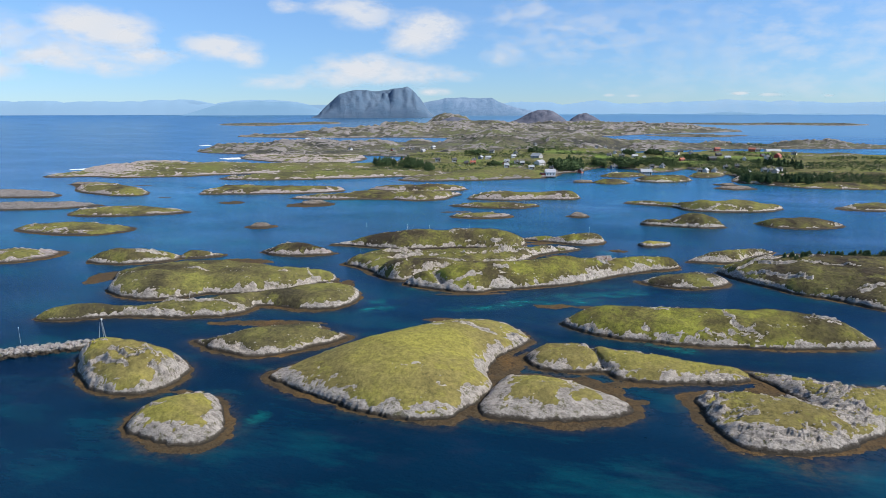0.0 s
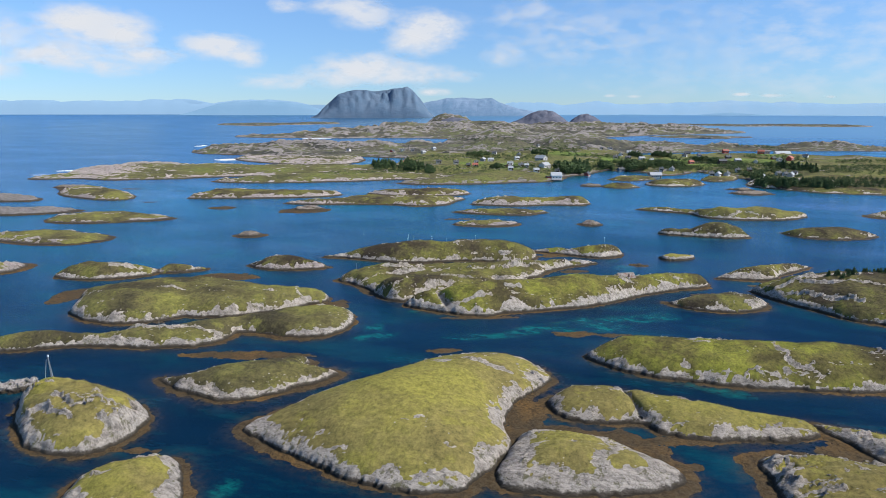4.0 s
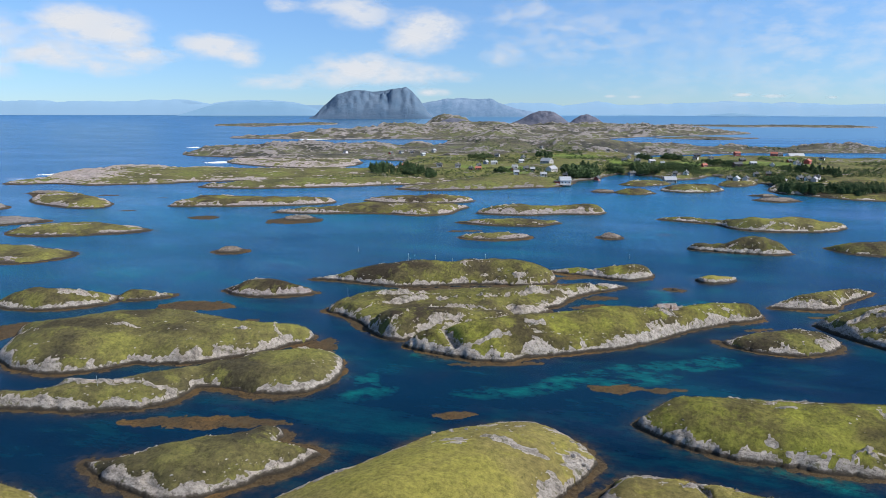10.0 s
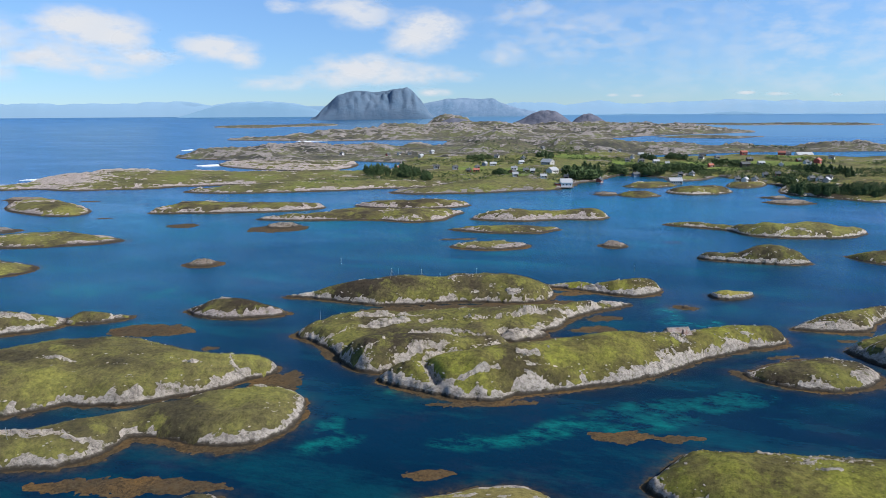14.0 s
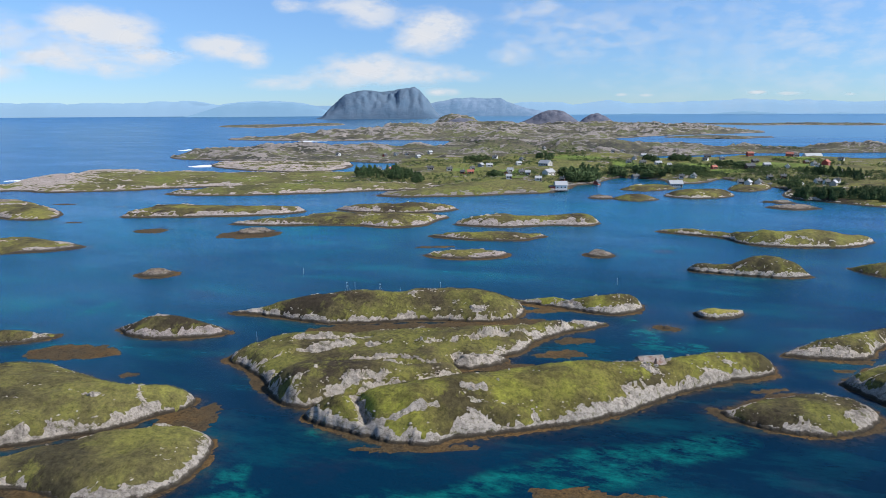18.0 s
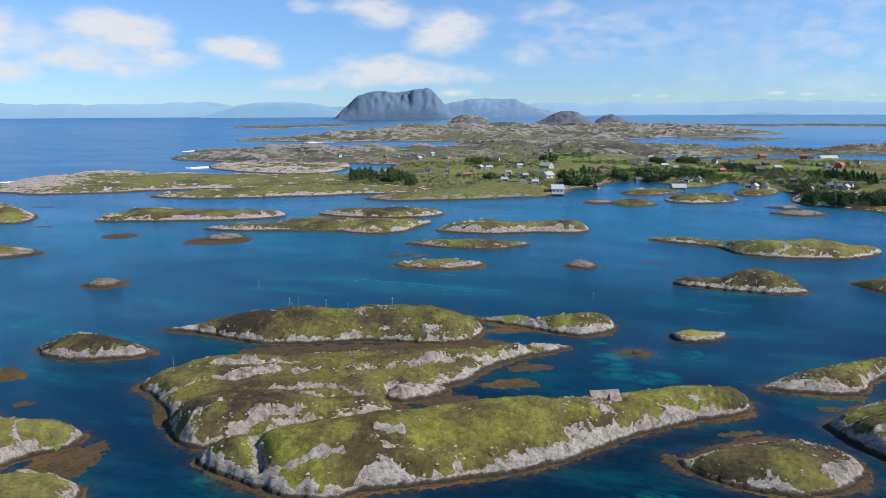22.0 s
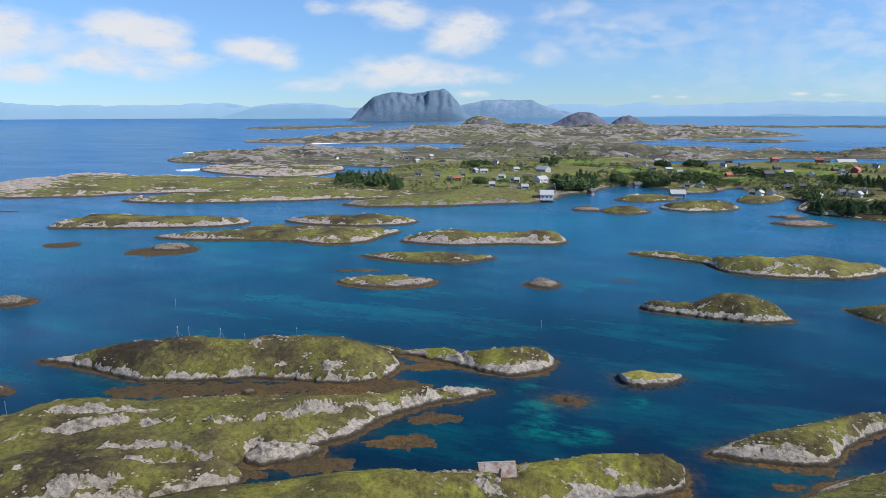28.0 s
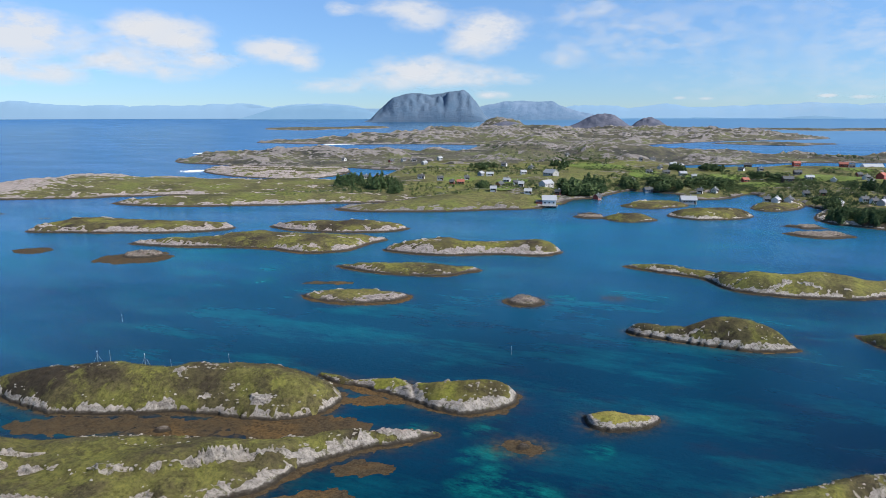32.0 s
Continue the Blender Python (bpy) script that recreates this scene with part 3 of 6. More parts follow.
island("l2", "island", "long heath ridge with pale rock ledges", [
        (-94, 244), (-86, 239.5), (-79, 235), (-74.5, 231.5), (-64.5, 233.5), (-56, 239), (-47.5, 244.5), (-38, 249),
        (-35.5, 253), (-36, 257.5), (-31, 257.5), (-25, 263.5), (-20.5, 268.5), (-18, 277), (-11, 286.5), (-2.5, 293.5),
        (1, 298), (-6, 295.5), (-16.5, 290), (-27.5, 281), (-41.5, 278.5), (-56.5, 273.5), (-70.5, 267), (-84, 263.5),
        (-89.5, 259), (-91.5, 252.5), (-93.5, 249)],
       3.4, 0.8, 0.45, band=2.2, bare=0.12, turf=HEATH, crag=1.2, cap=5, steep=0.9, scarps=[([(-82.0, 240.1), (-74.5, 247.9), (-64.2, 254.8)], 2.2, 7), ([(-58.8, 256.7), (-44.4, 258.7), (-33.6, 267.5), (-23.3, 275.3), (-11.1, 285.3)], 2.0, 7), ([(-81.5, 249.0), (-71.0, 255.8), (-60.5, 260.3)], 1.6, 5), ([(-59.8, 246.2), (-49.9, 250.3), (-37.1, 250.4)], 1.6, 5), ([(-51.6, 255.8), (-44.1, 260.0), (-35.6, 265.2), (-27.8, 272.6)], 1.4, 6)], lip=1.8, seed=16)
island("l3", "island", "broken heath ridge with rock faces", [
        (-74.5, 230), (-69.5, 225.5), (-64, 223.5), (-59.5, 225), (-57, 227.5), (-51.5, 230), (-43.5, 235.5), (-35.5, 241.5),
        (-32, 248), (-35.5, 251), (-40.5, 248.5), (-50.5, 245), (-61, 243), (-70, 241), (-73, 236), (-75, 233.5)],
       5.6, 0.5, 0.45, band=1.9, bare=0.05, turf=HEATH, crag=1.2, cap=5, steep=0.9, scarps=[([(-58.9, 227.7), (-54.7, 232.2), (-48.2, 236.8)], 2.2, 6), ([(-68.5, 223.7), (-66.0, 227.1), (-63.2, 231.5)], 1.6, 5)], lip=2.4, seed=17)
island("l4", "island", "long green island with a pale rock shore and a ruined cabin", [
        (-60, 220), (-55, 217.5), (-50.5, 216), (-44, 215), (-38, 214), (-30.5, 215.5), (-27.5, 218.5), (-20, 222.5),
        (-12, 227), (-4, 231.5), (4, 237), (11.5, 244.5), (20, 253.5), (30, 261.5), (39, 267), (42, 271.5),
        (42, 276), (37.5, 276.5), (28.5, 273.5), (19, 268.5), (10, 262.5), (2.5, 258.5), (-7.5, 256), (-15, 253),
        (-24, 247), (-33, 242), (-41, 236), (-47.5, 232), (-51, 228), (-57, 225), (-59, 222.5)],
       7.2, 1.0, 0.4, band=2.2, bare=0.02, turf=LUSH, crag=1.1, slabs=[(-25.3, 229.5, 3.1, 1.1, 15), (11.6, 252.2, 2.8, 1.3, 17), (31.1, 264.8, 2.6, 1.7, 17)], cap=9, steep=1.0, clefts=[(-49.5, 223.1, -44.6, 217.7, 1.2, 4.5)], lip=2.2, scarps=[([(-40.2, 216.9), (-36.5, 219.0), (-31.0, 222.3)], 1.0, 6), ([(24.7, 259.9), (29.6, 261.9), (37.2, 265.8)], 1.2, 5)], seed=18)
island("l5", "islet", "bare pale rock in a seaweed inlet", [
        (-36, 254), (-31.5, 254), (-26.5, 256.5), (-24, 259), (-23.5, 262.5), (-26.5, 263), (-33, 263), (-35.5, 261),
        (-36.5, 257)],
       1.5, 1, 0.4, band=6.0, bare=1.6, block=0.9, cap=4, lip=1.2, steep=0.8, seed=19)
island("m", "islet", "heath islet with pale rock and wide seaweed", [
        (26, 244.5), (28.5, 241), (33.5, 239), (40, 238), (45.5, 238), (52, 241.5), (57, 247), (58, 251),
        (56, 255.5), (51, 256), (44.5, 256), (38.5, 253), (32.5, 249), (28, 245)],
       3.9, 2.6, 0.4, band=3.0, bare=0.04, turf=HEATH, cap=7, steep=1.0, lip=1.4, seed=20)
island("n1", "island", "dark heath point with rock ledges", [
        (46.5, 283.5), (50.5, 282.5), (55, 283), (60, 283.5), (65, 284.5), (69, 287.5), (71.5, 292.5), (76, 298.5),
        (82.5, 305), (88, 312.5), (86.5, 311.5), (82.5, 309.5), (78, 308.5), (73, 304.5), (69, 300.5), (62, 295.5),
        (56.5, 292.5), (52, 289), (49, 286)],
       4.6, 0.6, 0.5, band=1.8, bare=0.24, turf=HEATH, cap=6, steep=0.9, lip=1.8, seed=21)
island("n2", "island", "large heath headland with a conifer plantation on top", [
        (56.5, 266.5), (62.5, 256), (71.5, 247.5), (79.5, 239.5), (88.5, 235.5), (94.5, 231), (103.5, 226), (119, 234.5),
        (144, 273), (149, 300.5), (132.5, 299), (118.5, 300), (103.5, 296), (90, 291), (81, 287), (69, 280),
        (60.5, 271.5)],
       8.0, 1, 0.55, band=1.8, bare=0.12, turf=HEATH, cap=14, lip=1.8, steep=1.0, scarps=[([(59.2, 259.7), (72.8, 253.8), (84.6, 245.2)], 1.2, 5), ([(70.8, 261.6), (84.8, 258.7), (102.3, 254.0)], 1.2, 6), ([(62.9, 260.7), (79.5, 266.6), (95.1, 268.9)], 1.0, 6)], seed=22)
island("o", "islet", "tiny rock islet with a flat green top", [
        (28, 316), (30, 311.5), (35.5, 311.5), (41.5, 316.5), (43.5, 320.5), (39.5, 318.5), (32, 317.5), (29, 316)],
       2.3, 0.3, 0.4, band=1.0, bare=0.0, steep=0.4, cap=3, lip=1.7, seed=23)
island("p", "islet", "steep green islet with a low rock tail", [
        (32, 377.5), (36.5, 373.5), (47.5, 372), (60, 371), (68.5, 371.5), (78, 376), (75.5, 378), (69.5, 382),
        (63.5, 382.5), (54, 384.5), (49, 380), (47, 379), (39.5, 379)],
       6.6, 0.6, 0.5, band=0.9, bare=0.02, turf=HEATH, cap=9, steep=0.8, lip=0.9, seed=24)
island("q", "island", "green double-humped island with a low rock tail", [
        (25, 463), (40, 456), (55, 451), (63, 438), (75, 434), (91, 435), (109, 440), (123, 453),
        (126, 459), (119, 462), (109, 459), (100, 462), (88, 459), (80, 454), (71, 454), (62, 457),
        (50, 462), (38, 465)],
       6.6, 0.6, 0.7, band=1.8, bare=0.02, cap=11, turf=FRESH, scarps=[([(72.7, 433.0), (84.8, 439.9), (93.2, 438.9)], 2.0, 6)], lip=1.0, steep=1.0, seed=25)
island("r", "islet", "low heath islet with a pale rock rim", [
        (96, 394), (105, 382), (124, 382), (142, 395), (135, 403), (121, 401), (105, 396)],
       4, 0.6, 1.2, band=2.2, bare=0.1, turf=HEATH, cap=6, steep=1.5, seed=26)
island("s", "islet", "low heath islet with a pale rock rim", [
        176.1, 468.7, 19.8, 8.9, 3.1,
        178.7, 477.6, 9.2, 22.2, 129.1,
        196.6, 482.0, 12.3, 11.2, 48.0],
       3, 0.6, 1.2, band=5.0, bare=0.1, turf=HEATH, seed=27)
island("t", "islet", "low grassy islet with a pale rock rim", [
        (-81, 377), (-70, 373), (-57, 374), (-47, 381), (-44, 389), (-54, 391), (-66, 388), (-75, 382)],
       1.8, 1.5, 0.9, band=4.5, bare=0.16, steep=1.2, cap=6, turf=FRESH, rock=WEST_ROCK, lip=0.9, seed=28)
island("u", "islet", "low grassy islet with a pale rock rim", [
        (-91, 422), (-79, 417), (-63, 416), (-44, 420), (-37, 428), (-32, 435), (-42, 436), (-60, 434),
        (-74, 429)],
       2.6, 0.8, 0.9, band=4.5, bare=0.16, steep=0.8, cap=6, turf=HEATH, lip=0.9, rock=WEST_ROCK, seed=29)
island("v", "islet", "low heath islet with a pale rock rim", [
        (-87, 459), (-74, 455), (-55, 457), (-33, 467), (-14, 471), (-6, 482), (-16, 491), (-32, 485),
        (-47, 479), (-61, 484), (-73, 476), (-80, 467)],
       4.8, 0.6, 0.9, band=4.5, bare=0.16, turf=HEATH, steep=0.8, cap=6, lip=0.9, rock=WEST_ROCK, seed=30)
island("w", "islet", "low grassy islet with a pale rock rim", [
        (-215, 429), (-192, 429), (-164, 437), (-141, 442), (-120, 440), (-104, 450), (-101, 468), (-97, 483),
        (-111, 480), (-135, 474), (-155, 474), (-174, 469), (-183, 452), (-201, 439)],
       3.8, 1, 0.9, band=4.5, bare=0.16, steep=0.8, cap=6, turf=HEATH, lip=0.9, rock=WEST_ROCK, seed=31)
island("x", "islet", "low grassy islet with a pale rock rim", [
        (-178, 496), (-158, 489), (-131, 492), (-108, 502), (-100, 517), (-113, 521), (-131, 520), (-157, 511),
        (-171, 503)],
       3.8, 0.6, 0.9, band=4.5, bare=0.16, steep=0.8, cap=6, turf=HEATH, lip=0.9, rock=WEST_ROCK, seed=32)
island("y", "islet", "low grassy islet with a pale rock rim", [
        (-297, 435), (-273, 440), (-243, 450), (-214, 462), (-198, 475), (-196, 486), (-211, 487), (-239, 481),
        (-277, 475), (-296, 464), (-299, 451)],
       4.2, 0.6, 1.2, band=4.5, bare=0.16, steep=0.8, cap=6, turf=HEATH, lip=0.9, rock=WEST_ROCK, seed=33)
island("z1", "islet", "low grassy islet with a pale rock rim", [
        -257.1, 214.0, 6.8, 13.5, 37.7,
        -245.3, 219.5, 19.4, 12.7, 23.4,
        -240.3, 227.4, 16.0, 8.2, 26.5],
       3, 1, 1.2, band=6, bare=0.16, turf=FRESH, rock=WEST_ROCK, seed=34)
island("z2", "islet", "low grassy islet with a pale rock rim", [
        -287.7, 286.8, 19.3, 15.0, 22.6,
        -274.6, 286.2, 28.1, 17.7, 170.4,
        -252.3, 285.2, 12.9, 16.5, 136.7],
       2.5, 1, 1.2, band=6, bare=0.16, turf=FRESH, rock=WEST_ROCK, seed=35)
island("z3", "islet", "low grassy islet with a pale rock rim", [
        -296.9, 344.1, 27.8, 20.3, 27.0,
        -287.1, 342.6, 32.3, 16.8, 25.7,
        -279.5, 342.4, 37.9, 10.7, 18.9],
       3, 1, 1.2, band=6, bare=0.16, turf=FRESH, rock=WEST_ROCK, seed=36)
island("z4", "skerry", "long bare rock skerry", [
        -385.9, 340.4, 19.9, 14.1, 8.4,
        -366.6, 348.2, 37.5, 13.9, 17.3,
        -349.1, 358.8, 29.2, 8.9, 13.4],
       2, 1, 1.2, band=9, bare=1.6, block=0.5, rock=FAR_ROCK, seed=37)
island("z5", "islet", "low grassy islet with a pale rock rim", [
        -376.1, 435.9, 44.9, 18.6, 153.3,
        -392.3, 442.0, 36.3, 19.6, 149.8,
        -423.7, 451.5, 41.1, 4.4, 143.2],
       4.5, 1, 1.2, band=6, bare=0.16, turf=FRESH, rock=WEST_ROCK, seed=38)
island("z6", "skerry", "low bare rock skerry", [
        -452.8, 405.5, 28.2, 13.4, 176.8,
        -442.3, 397.5, 24.0, 19.5, 162.8,
        -428.2, 397.1, 36.0, 14.9, 1.4],
       2, 1, 1.2, band=9, bare=1.6, block=0.5, rock=FAR_ROCK, seed=39)
island("aa", "islet", "low heath islet with a pale rock rim", [
        (1, 591), (16, 582), (32, 595), (26, 606), (17, 608), (4, 600)],
       3, 0.5, 1.2, band=1.6, bare=0.1, turf=HEATH, cap=8, steep=1.2, seed=40)
island("ab", "islet", "low heath islet with a pale rock rim", [
        (38, 617), (55, 605), (79, 616), (90, 634), (77, 639), (59, 641), (45, 626)],
       4.5, 0.5, 1.2, band=1.6, bare=0.1, turf=HEATH, cap=8, steep=1.2, seed=41)
island("ac", "islet", "low heath islet with a pale rock rim", [
        (7, 651), (26, 646), (49, 665), (45, 683), (21, 678), (10, 664)],
       2.5, 0.5, 1.2, band=1.6, bare=0.1, turf=HEATH, cap=8, steep=1.2, seed=42)
island("ad", "skerry", "bare low rock skerry", [
        -13.8, 606.3, 8.4, 3.7, 16.7,
        -10.7, 607.9, 6.5, 7.3, 157.0,
        -7.0, 608.9, 8.5, 3.8, 5.7],
       1, 0.5, 1.2, band=9, bare=1.6, block=0.5, rock=SKERRY_ROCK, seed=43)
island("ae", "skerry", "bare low rock skerry with seaweed", [
        (99, 572), (114, 562), (133, 573), (123, 581), (108, 576)],
       1, 1, 1.2, band=9, bare=1.6, block=0.5, rock=SKERRY_ROCK, seed=44)
island("west", "mainland", "bare rock point with thin grass", [
        -508.0, 550.6, 23.8, 44.0, 145.9,
        -490.7, 587.9, 83.5, 44.5, 142.5,
        -471.8, 629.8, 112.6, 49.8, 138.8,
        -407.7, 647.0, 84.3, 51.5, 134.0,
        -342.5, 660.8, 71.1, 48.9, 128.8,
        -285.2, 683.1, 67.0, 47.6, 123.2,
        -226.4, 703.0, 60.5, 46.5, 117.5],
       5, 0.7, 2.2, band=12, bare=0.15, block=0.35, turf=MEADOW, rock=WEST_ROCK, kind='structure', category='land', crag=1.5, slabs=[(-515, 590, 85, 40, 140), (-560, 640, 60, 40, 140), (-490, 702, 160, 22, 14)], seed=45)
island("west2", "mainland", "low grassy point with a pale shore", [
        -300.4, 576.4, 66.2, 16.9, 34.8,
        -256.8, 593.4, 102.2, 31.8, 28.6,
        -201.0, 623.6, 53.1, 27.4, 6.8,
        -173.3, 631.6, 34.8, 17.1, 33.2],
       5, 1, 2, band=9, bare=0.16, turf=MEADOW, rock=WEST_ROCK, kind='structure', category='land', seed=46)
island("west3", "mainland", "grassy shore beside the boathouse", [
        -123.9, 596.6, 65.5, 19.8, 23.9,
        -116.1, 649.6, 74.5, 26.3, 72.5,
        -72.1, 644.0, 40.1, 34.6, 66.4,
        -60.2, 687.9, 21.3, 45.4, 12.1,
        -83.8, 693.5, 53.1, 43.7, 62.4,
        -83.6, 723.3, 35.6, 30.6, 43.6],
       7, 1, 2, band=9, bare=0.25, turf=MEADOW, rock=FAR_ROCK, kind='structure', category='land', seed=47)
island("mainb", "mainland", "settled mainland of meadows and scrub round the harbour", [
        (-226, 627), (-158, 630), (-113, 637), (-72, 651), (-38, 644), (-32, 674), (-17, 694), (-1, 740),
        (10, 749), (43, 737), (49, 708), (70, 711), (83, 726), (99, 759), (109, 738), (127, 718),
        (132, 693), (141, 680), (174, 703), (224, 722), (330, 735), (440, 790), (450, 1010), (350, 1040), (288, 1066), (221, 1081),
        (155, 1061), (67, 998), (45, 1000), (20, 1080), (-58, 1115), (-180, 1103), (-290, 976), (-262, 855),
        (-246, 750), (-253, 674)],
       4.5, 0.5, 3, band=7, bare=0.15, block=0.3, turf=MEADOW, knoll=(3.0, 60), rock=FAR_ROCK, kind='structure', category='land', cap=40, steep=3, seed=48)
island("mainc", "mainland", "rough heath mainland with rocky hills", [
        -596.8, 940.1, 74.5, 46.1, 130.1,
        -581.9, 1011.7, 177.8, 65.5, 127.0,
        -487.7, 1054.6, 223.8, 88.1, 121.3,
        -354.2, 1057.6, 202.4, 76.5, 114.5,
        -272.0, 1077.5, 209.7, 56.6, 109.5,
        -240.6, 1212.3, 336.6, 56.7, 105.5,
        -191.1, 1337.8, 450.2, 58.7, 101.6,
        -125.0, 1368.5, 444.8, 47.7, 98.3,
        -70.1, 1320.0, 350.0, 37.9, 95.9,
        -21.8, 1291.9, 286.3, 44.2, 93.6,
        39.6, 1280.9, 224.5, 54.7, 90.4,
        106.0, 1277.7, 189.3, 54.6, 87.0,
        157.3, 1236.0, 102.5, 59.7, 84.1,
        231.9, 1245.0, 73.4, 71.6, 80.3,
        306.2, 1263.6, 67.5, 77.5, 76.7,
        386.7, 1284.7, 61.7, 88.1, 73.0,
        473.2, 1307.9, 55.9, 96.0, 69.4],
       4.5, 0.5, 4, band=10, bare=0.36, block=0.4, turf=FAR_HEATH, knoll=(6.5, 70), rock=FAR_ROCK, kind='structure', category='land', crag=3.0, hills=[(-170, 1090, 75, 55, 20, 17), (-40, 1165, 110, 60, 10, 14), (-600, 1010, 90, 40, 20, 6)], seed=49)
island("westb", "mainland", "bare rock point washed by surf", [
        -343.6, 806.2, 40.7, 70.4, 11.4,
        -383.9, 802.5, 83.0, 59.9, 165.6,
        -445.9, 807.1, 59.9, 35.3, 138.5],
       4, 0.5, 2.5, band=30, bare=0.5, turf=MEADOW, rock=WEST_ROCK, kind='structure', category='land', seed=50)
island("far1", "mainland", "distant low land with bare rounded hills", [
        -911.4, 1492.9, 27.7, 53.9, 126.0,
        -847.0, 1515.9, 63.9, 58.6, 123.7,
        -785.2, 1569.4, 130.5, 69.8, 120.9,
        -737.2, 1686.2, 264.7, 84.4, 117.5,
        -687.8, 1866.8, 400.5, 97.6, 113.5,
        -660.7, 2173.8, 704.4, 112.3, 109.5,
        -562.9, 2370.3, 933.3, 120.8, 105.6,
        -422.3, 2461.7, 1040.3, 123.7, 101.6,
        -269.5, 2500.1, 1037.8, 116.6, 97.8,
        -140.6, 2570.6, 993.0, 111.5, 94.5,
        -8.4, 2604.5, 898.7, 112.8, 91.3,
        120.5, 2575.7, 723.8, 103.5, 88.3,
        217.1, 2449.6, 519.4, 90.7, 85.8,
        301.4, 2340.1, 329.8, 79.4, 83.3,
        358.8, 2225.9, 135.5, 68.7, 81.4],
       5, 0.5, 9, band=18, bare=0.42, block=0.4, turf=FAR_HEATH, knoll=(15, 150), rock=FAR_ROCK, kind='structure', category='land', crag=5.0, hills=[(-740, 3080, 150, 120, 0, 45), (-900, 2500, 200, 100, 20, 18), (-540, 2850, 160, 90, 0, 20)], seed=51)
island("far2", "far_island", "low far island of rock and heath", [
        341.2, 3237.7, 37.8, 122.5, 84.6,
        462.9, 3188.0, 70.2, 121.1, 82.2,
        570.2, 3102.5, 67.5, 118.4, 80.0],
       6, 0.5, 6, band=14, bare=0.25, turf=FAR_HEATH, rock=FAR_ROCK, kind='structure', crag=2.0, block=0.3, seed=52)
island("far3", "far_island", "low far island of rock and heath", [
        661.8, 3173.8, 70.2, 121.9, 78.5,
        772.0, 3151.5, 99.9, 142.3, 76.4,
        905.2, 3102.5, 97.2, 162.0, 73.8],
       7, 0.5, 6, band=14, bare=0.25, turf=FAR_HEATH, rock=FAR_ROCK, kind='structure', crag=2.0, block=0.3, seed=53)
island("far4", "far_island", "low far island of rock and heath", [
        161.3, 1776.5, 50.8, 47.8, 86.0,
        215.0, 1796.7, 85.9, 51.2, 84.1,
        267.7, 1768.3, 65.8, 47.9, 82.2,
        318.4, 1812.9, 34.6, 43.9, 80.6],
       3, 0.5, 6, band=14, bare=0.25, turf=FAR_HEATH, rock=FAR_ROCK, kind='structure', crag=2.0, block=0.3, seed=54)
island("far5", "far_island", "low far island of rock and heath", [
        -1667.1, 2700.1, 118.8, 81.0, 124.1,
        -1574.8, 2742.8, 199.8, 100.8, 122.3,
        -1466.8, 2862.8, 121.5, 112.6, 119.4,
        -1395.0, 3011.9, 167.4, 105.6, 116.9],
       6, 0.5, 6, band=14, bare=0.25, turf=FAR_HEATH, rock=FAR_ROCK, kind='structure', crag=2.0, block=0.3, seed=55)
island("ba", "skerry", "low brown rock skerry fringed with seaweed", [
        -3.4, 396.3, 7.5, 6.2, 20.0],
       1.4, 0.9, 0.5, band=9, bare=1.6, block=0.8, rock=SKERRY_ROCK, seed=56)
island("bb", "skerry", "low brown rock skerry fringed with seaweed", [
        -175.7, 317.3, 8.9, 6.2, 16.3],
       1.3, 0.9, 0.5, band=9, bare=1.6, block=0.8, rock=SKERRY_ROCK, seed=57)
island("bc", "skerry", "low brown rock skerry fringed with seaweed", [
        -187.4, 410.0, 10.6, 8.1, 19.9],
       1.1, 0.9, 0.5, band=9, bare=1.6, block=0.8, rock=SKERRY_ROCK, seed=58)
island("bd", "skerry", "low brown rock skerry fringed with seaweed", [
        18.1, 299.2, 5.2, 2.3, 16.6],
       1.3, 0.9, 0.5, band=9, bare=1.6, block=0.8, rock=SKERRY_ROCK, seed=59)
island("bh", "skerry", "low brown rock skerry fringed with seaweed", [
        -47.9, 281.8, 20.4, 2.3, 20.2],
       1.9, 0.9, 0.5, band=9, bare=1.6, block=0.8, rock=SKERRY_ROCK, seed=60)

# small reefs off the islands
island("reef0", "skerry", "low bare rock reef awash with seaweed", [
        -435.5, 472.8, 20.0, 5.6, 12.5],
       2.2, 1.0, 0.6, band=9, bare=1.6, block=0.7, rock=SKERRY_ROCK, seed=70)
island("reef1", "skerry", "low bare rock reef awash with seaweed", [
        -380.5, 475.1, 10.8, 3.0, 12.5],
       1.7, 1.0, 0.6, band=9, bare=1.6, block=0.7, rock=SKERRY_ROCK, seed=71)
island("reef2", "skerry", "low bare rock reef awash with seaweed", [
        -312.1, 411.6, 7.2, 2.5, 12.8],
       1.6, 1.0, 0.6, band=9, bare=1.6, block=0.7, rock=SKERRY_ROCK, seed=72)
island("reef3", "skerry", "low bare rock reef awash with seaweed", [
        -332.0, 473.3, 5.9, 2.5, 12.5],
       1.5, 1.0, 0.6, band=9, bare=1.6, block=0.7, rock=SKERRY_ROCK, seed=73)
island("reef4", "skerry", "low bare rock reef awash with seaweed", [
        25.0, 411.4, 3.4, 2.0, 13.1],
       1.4, 1.0, 0.6, band=9, bare=1.6, block=0.7, rock=SKERRY_ROCK, seed=74)
island("reef5", "skerry", "low bare rock reef awash with seaweed", [
        18.8, 299.0, 4.2, 3.0, 13.5],
       1.4, 1.0, 0.6, band=9, bare=1.6, block=0.7, rock=SKERRY_ROCK, seed=75)

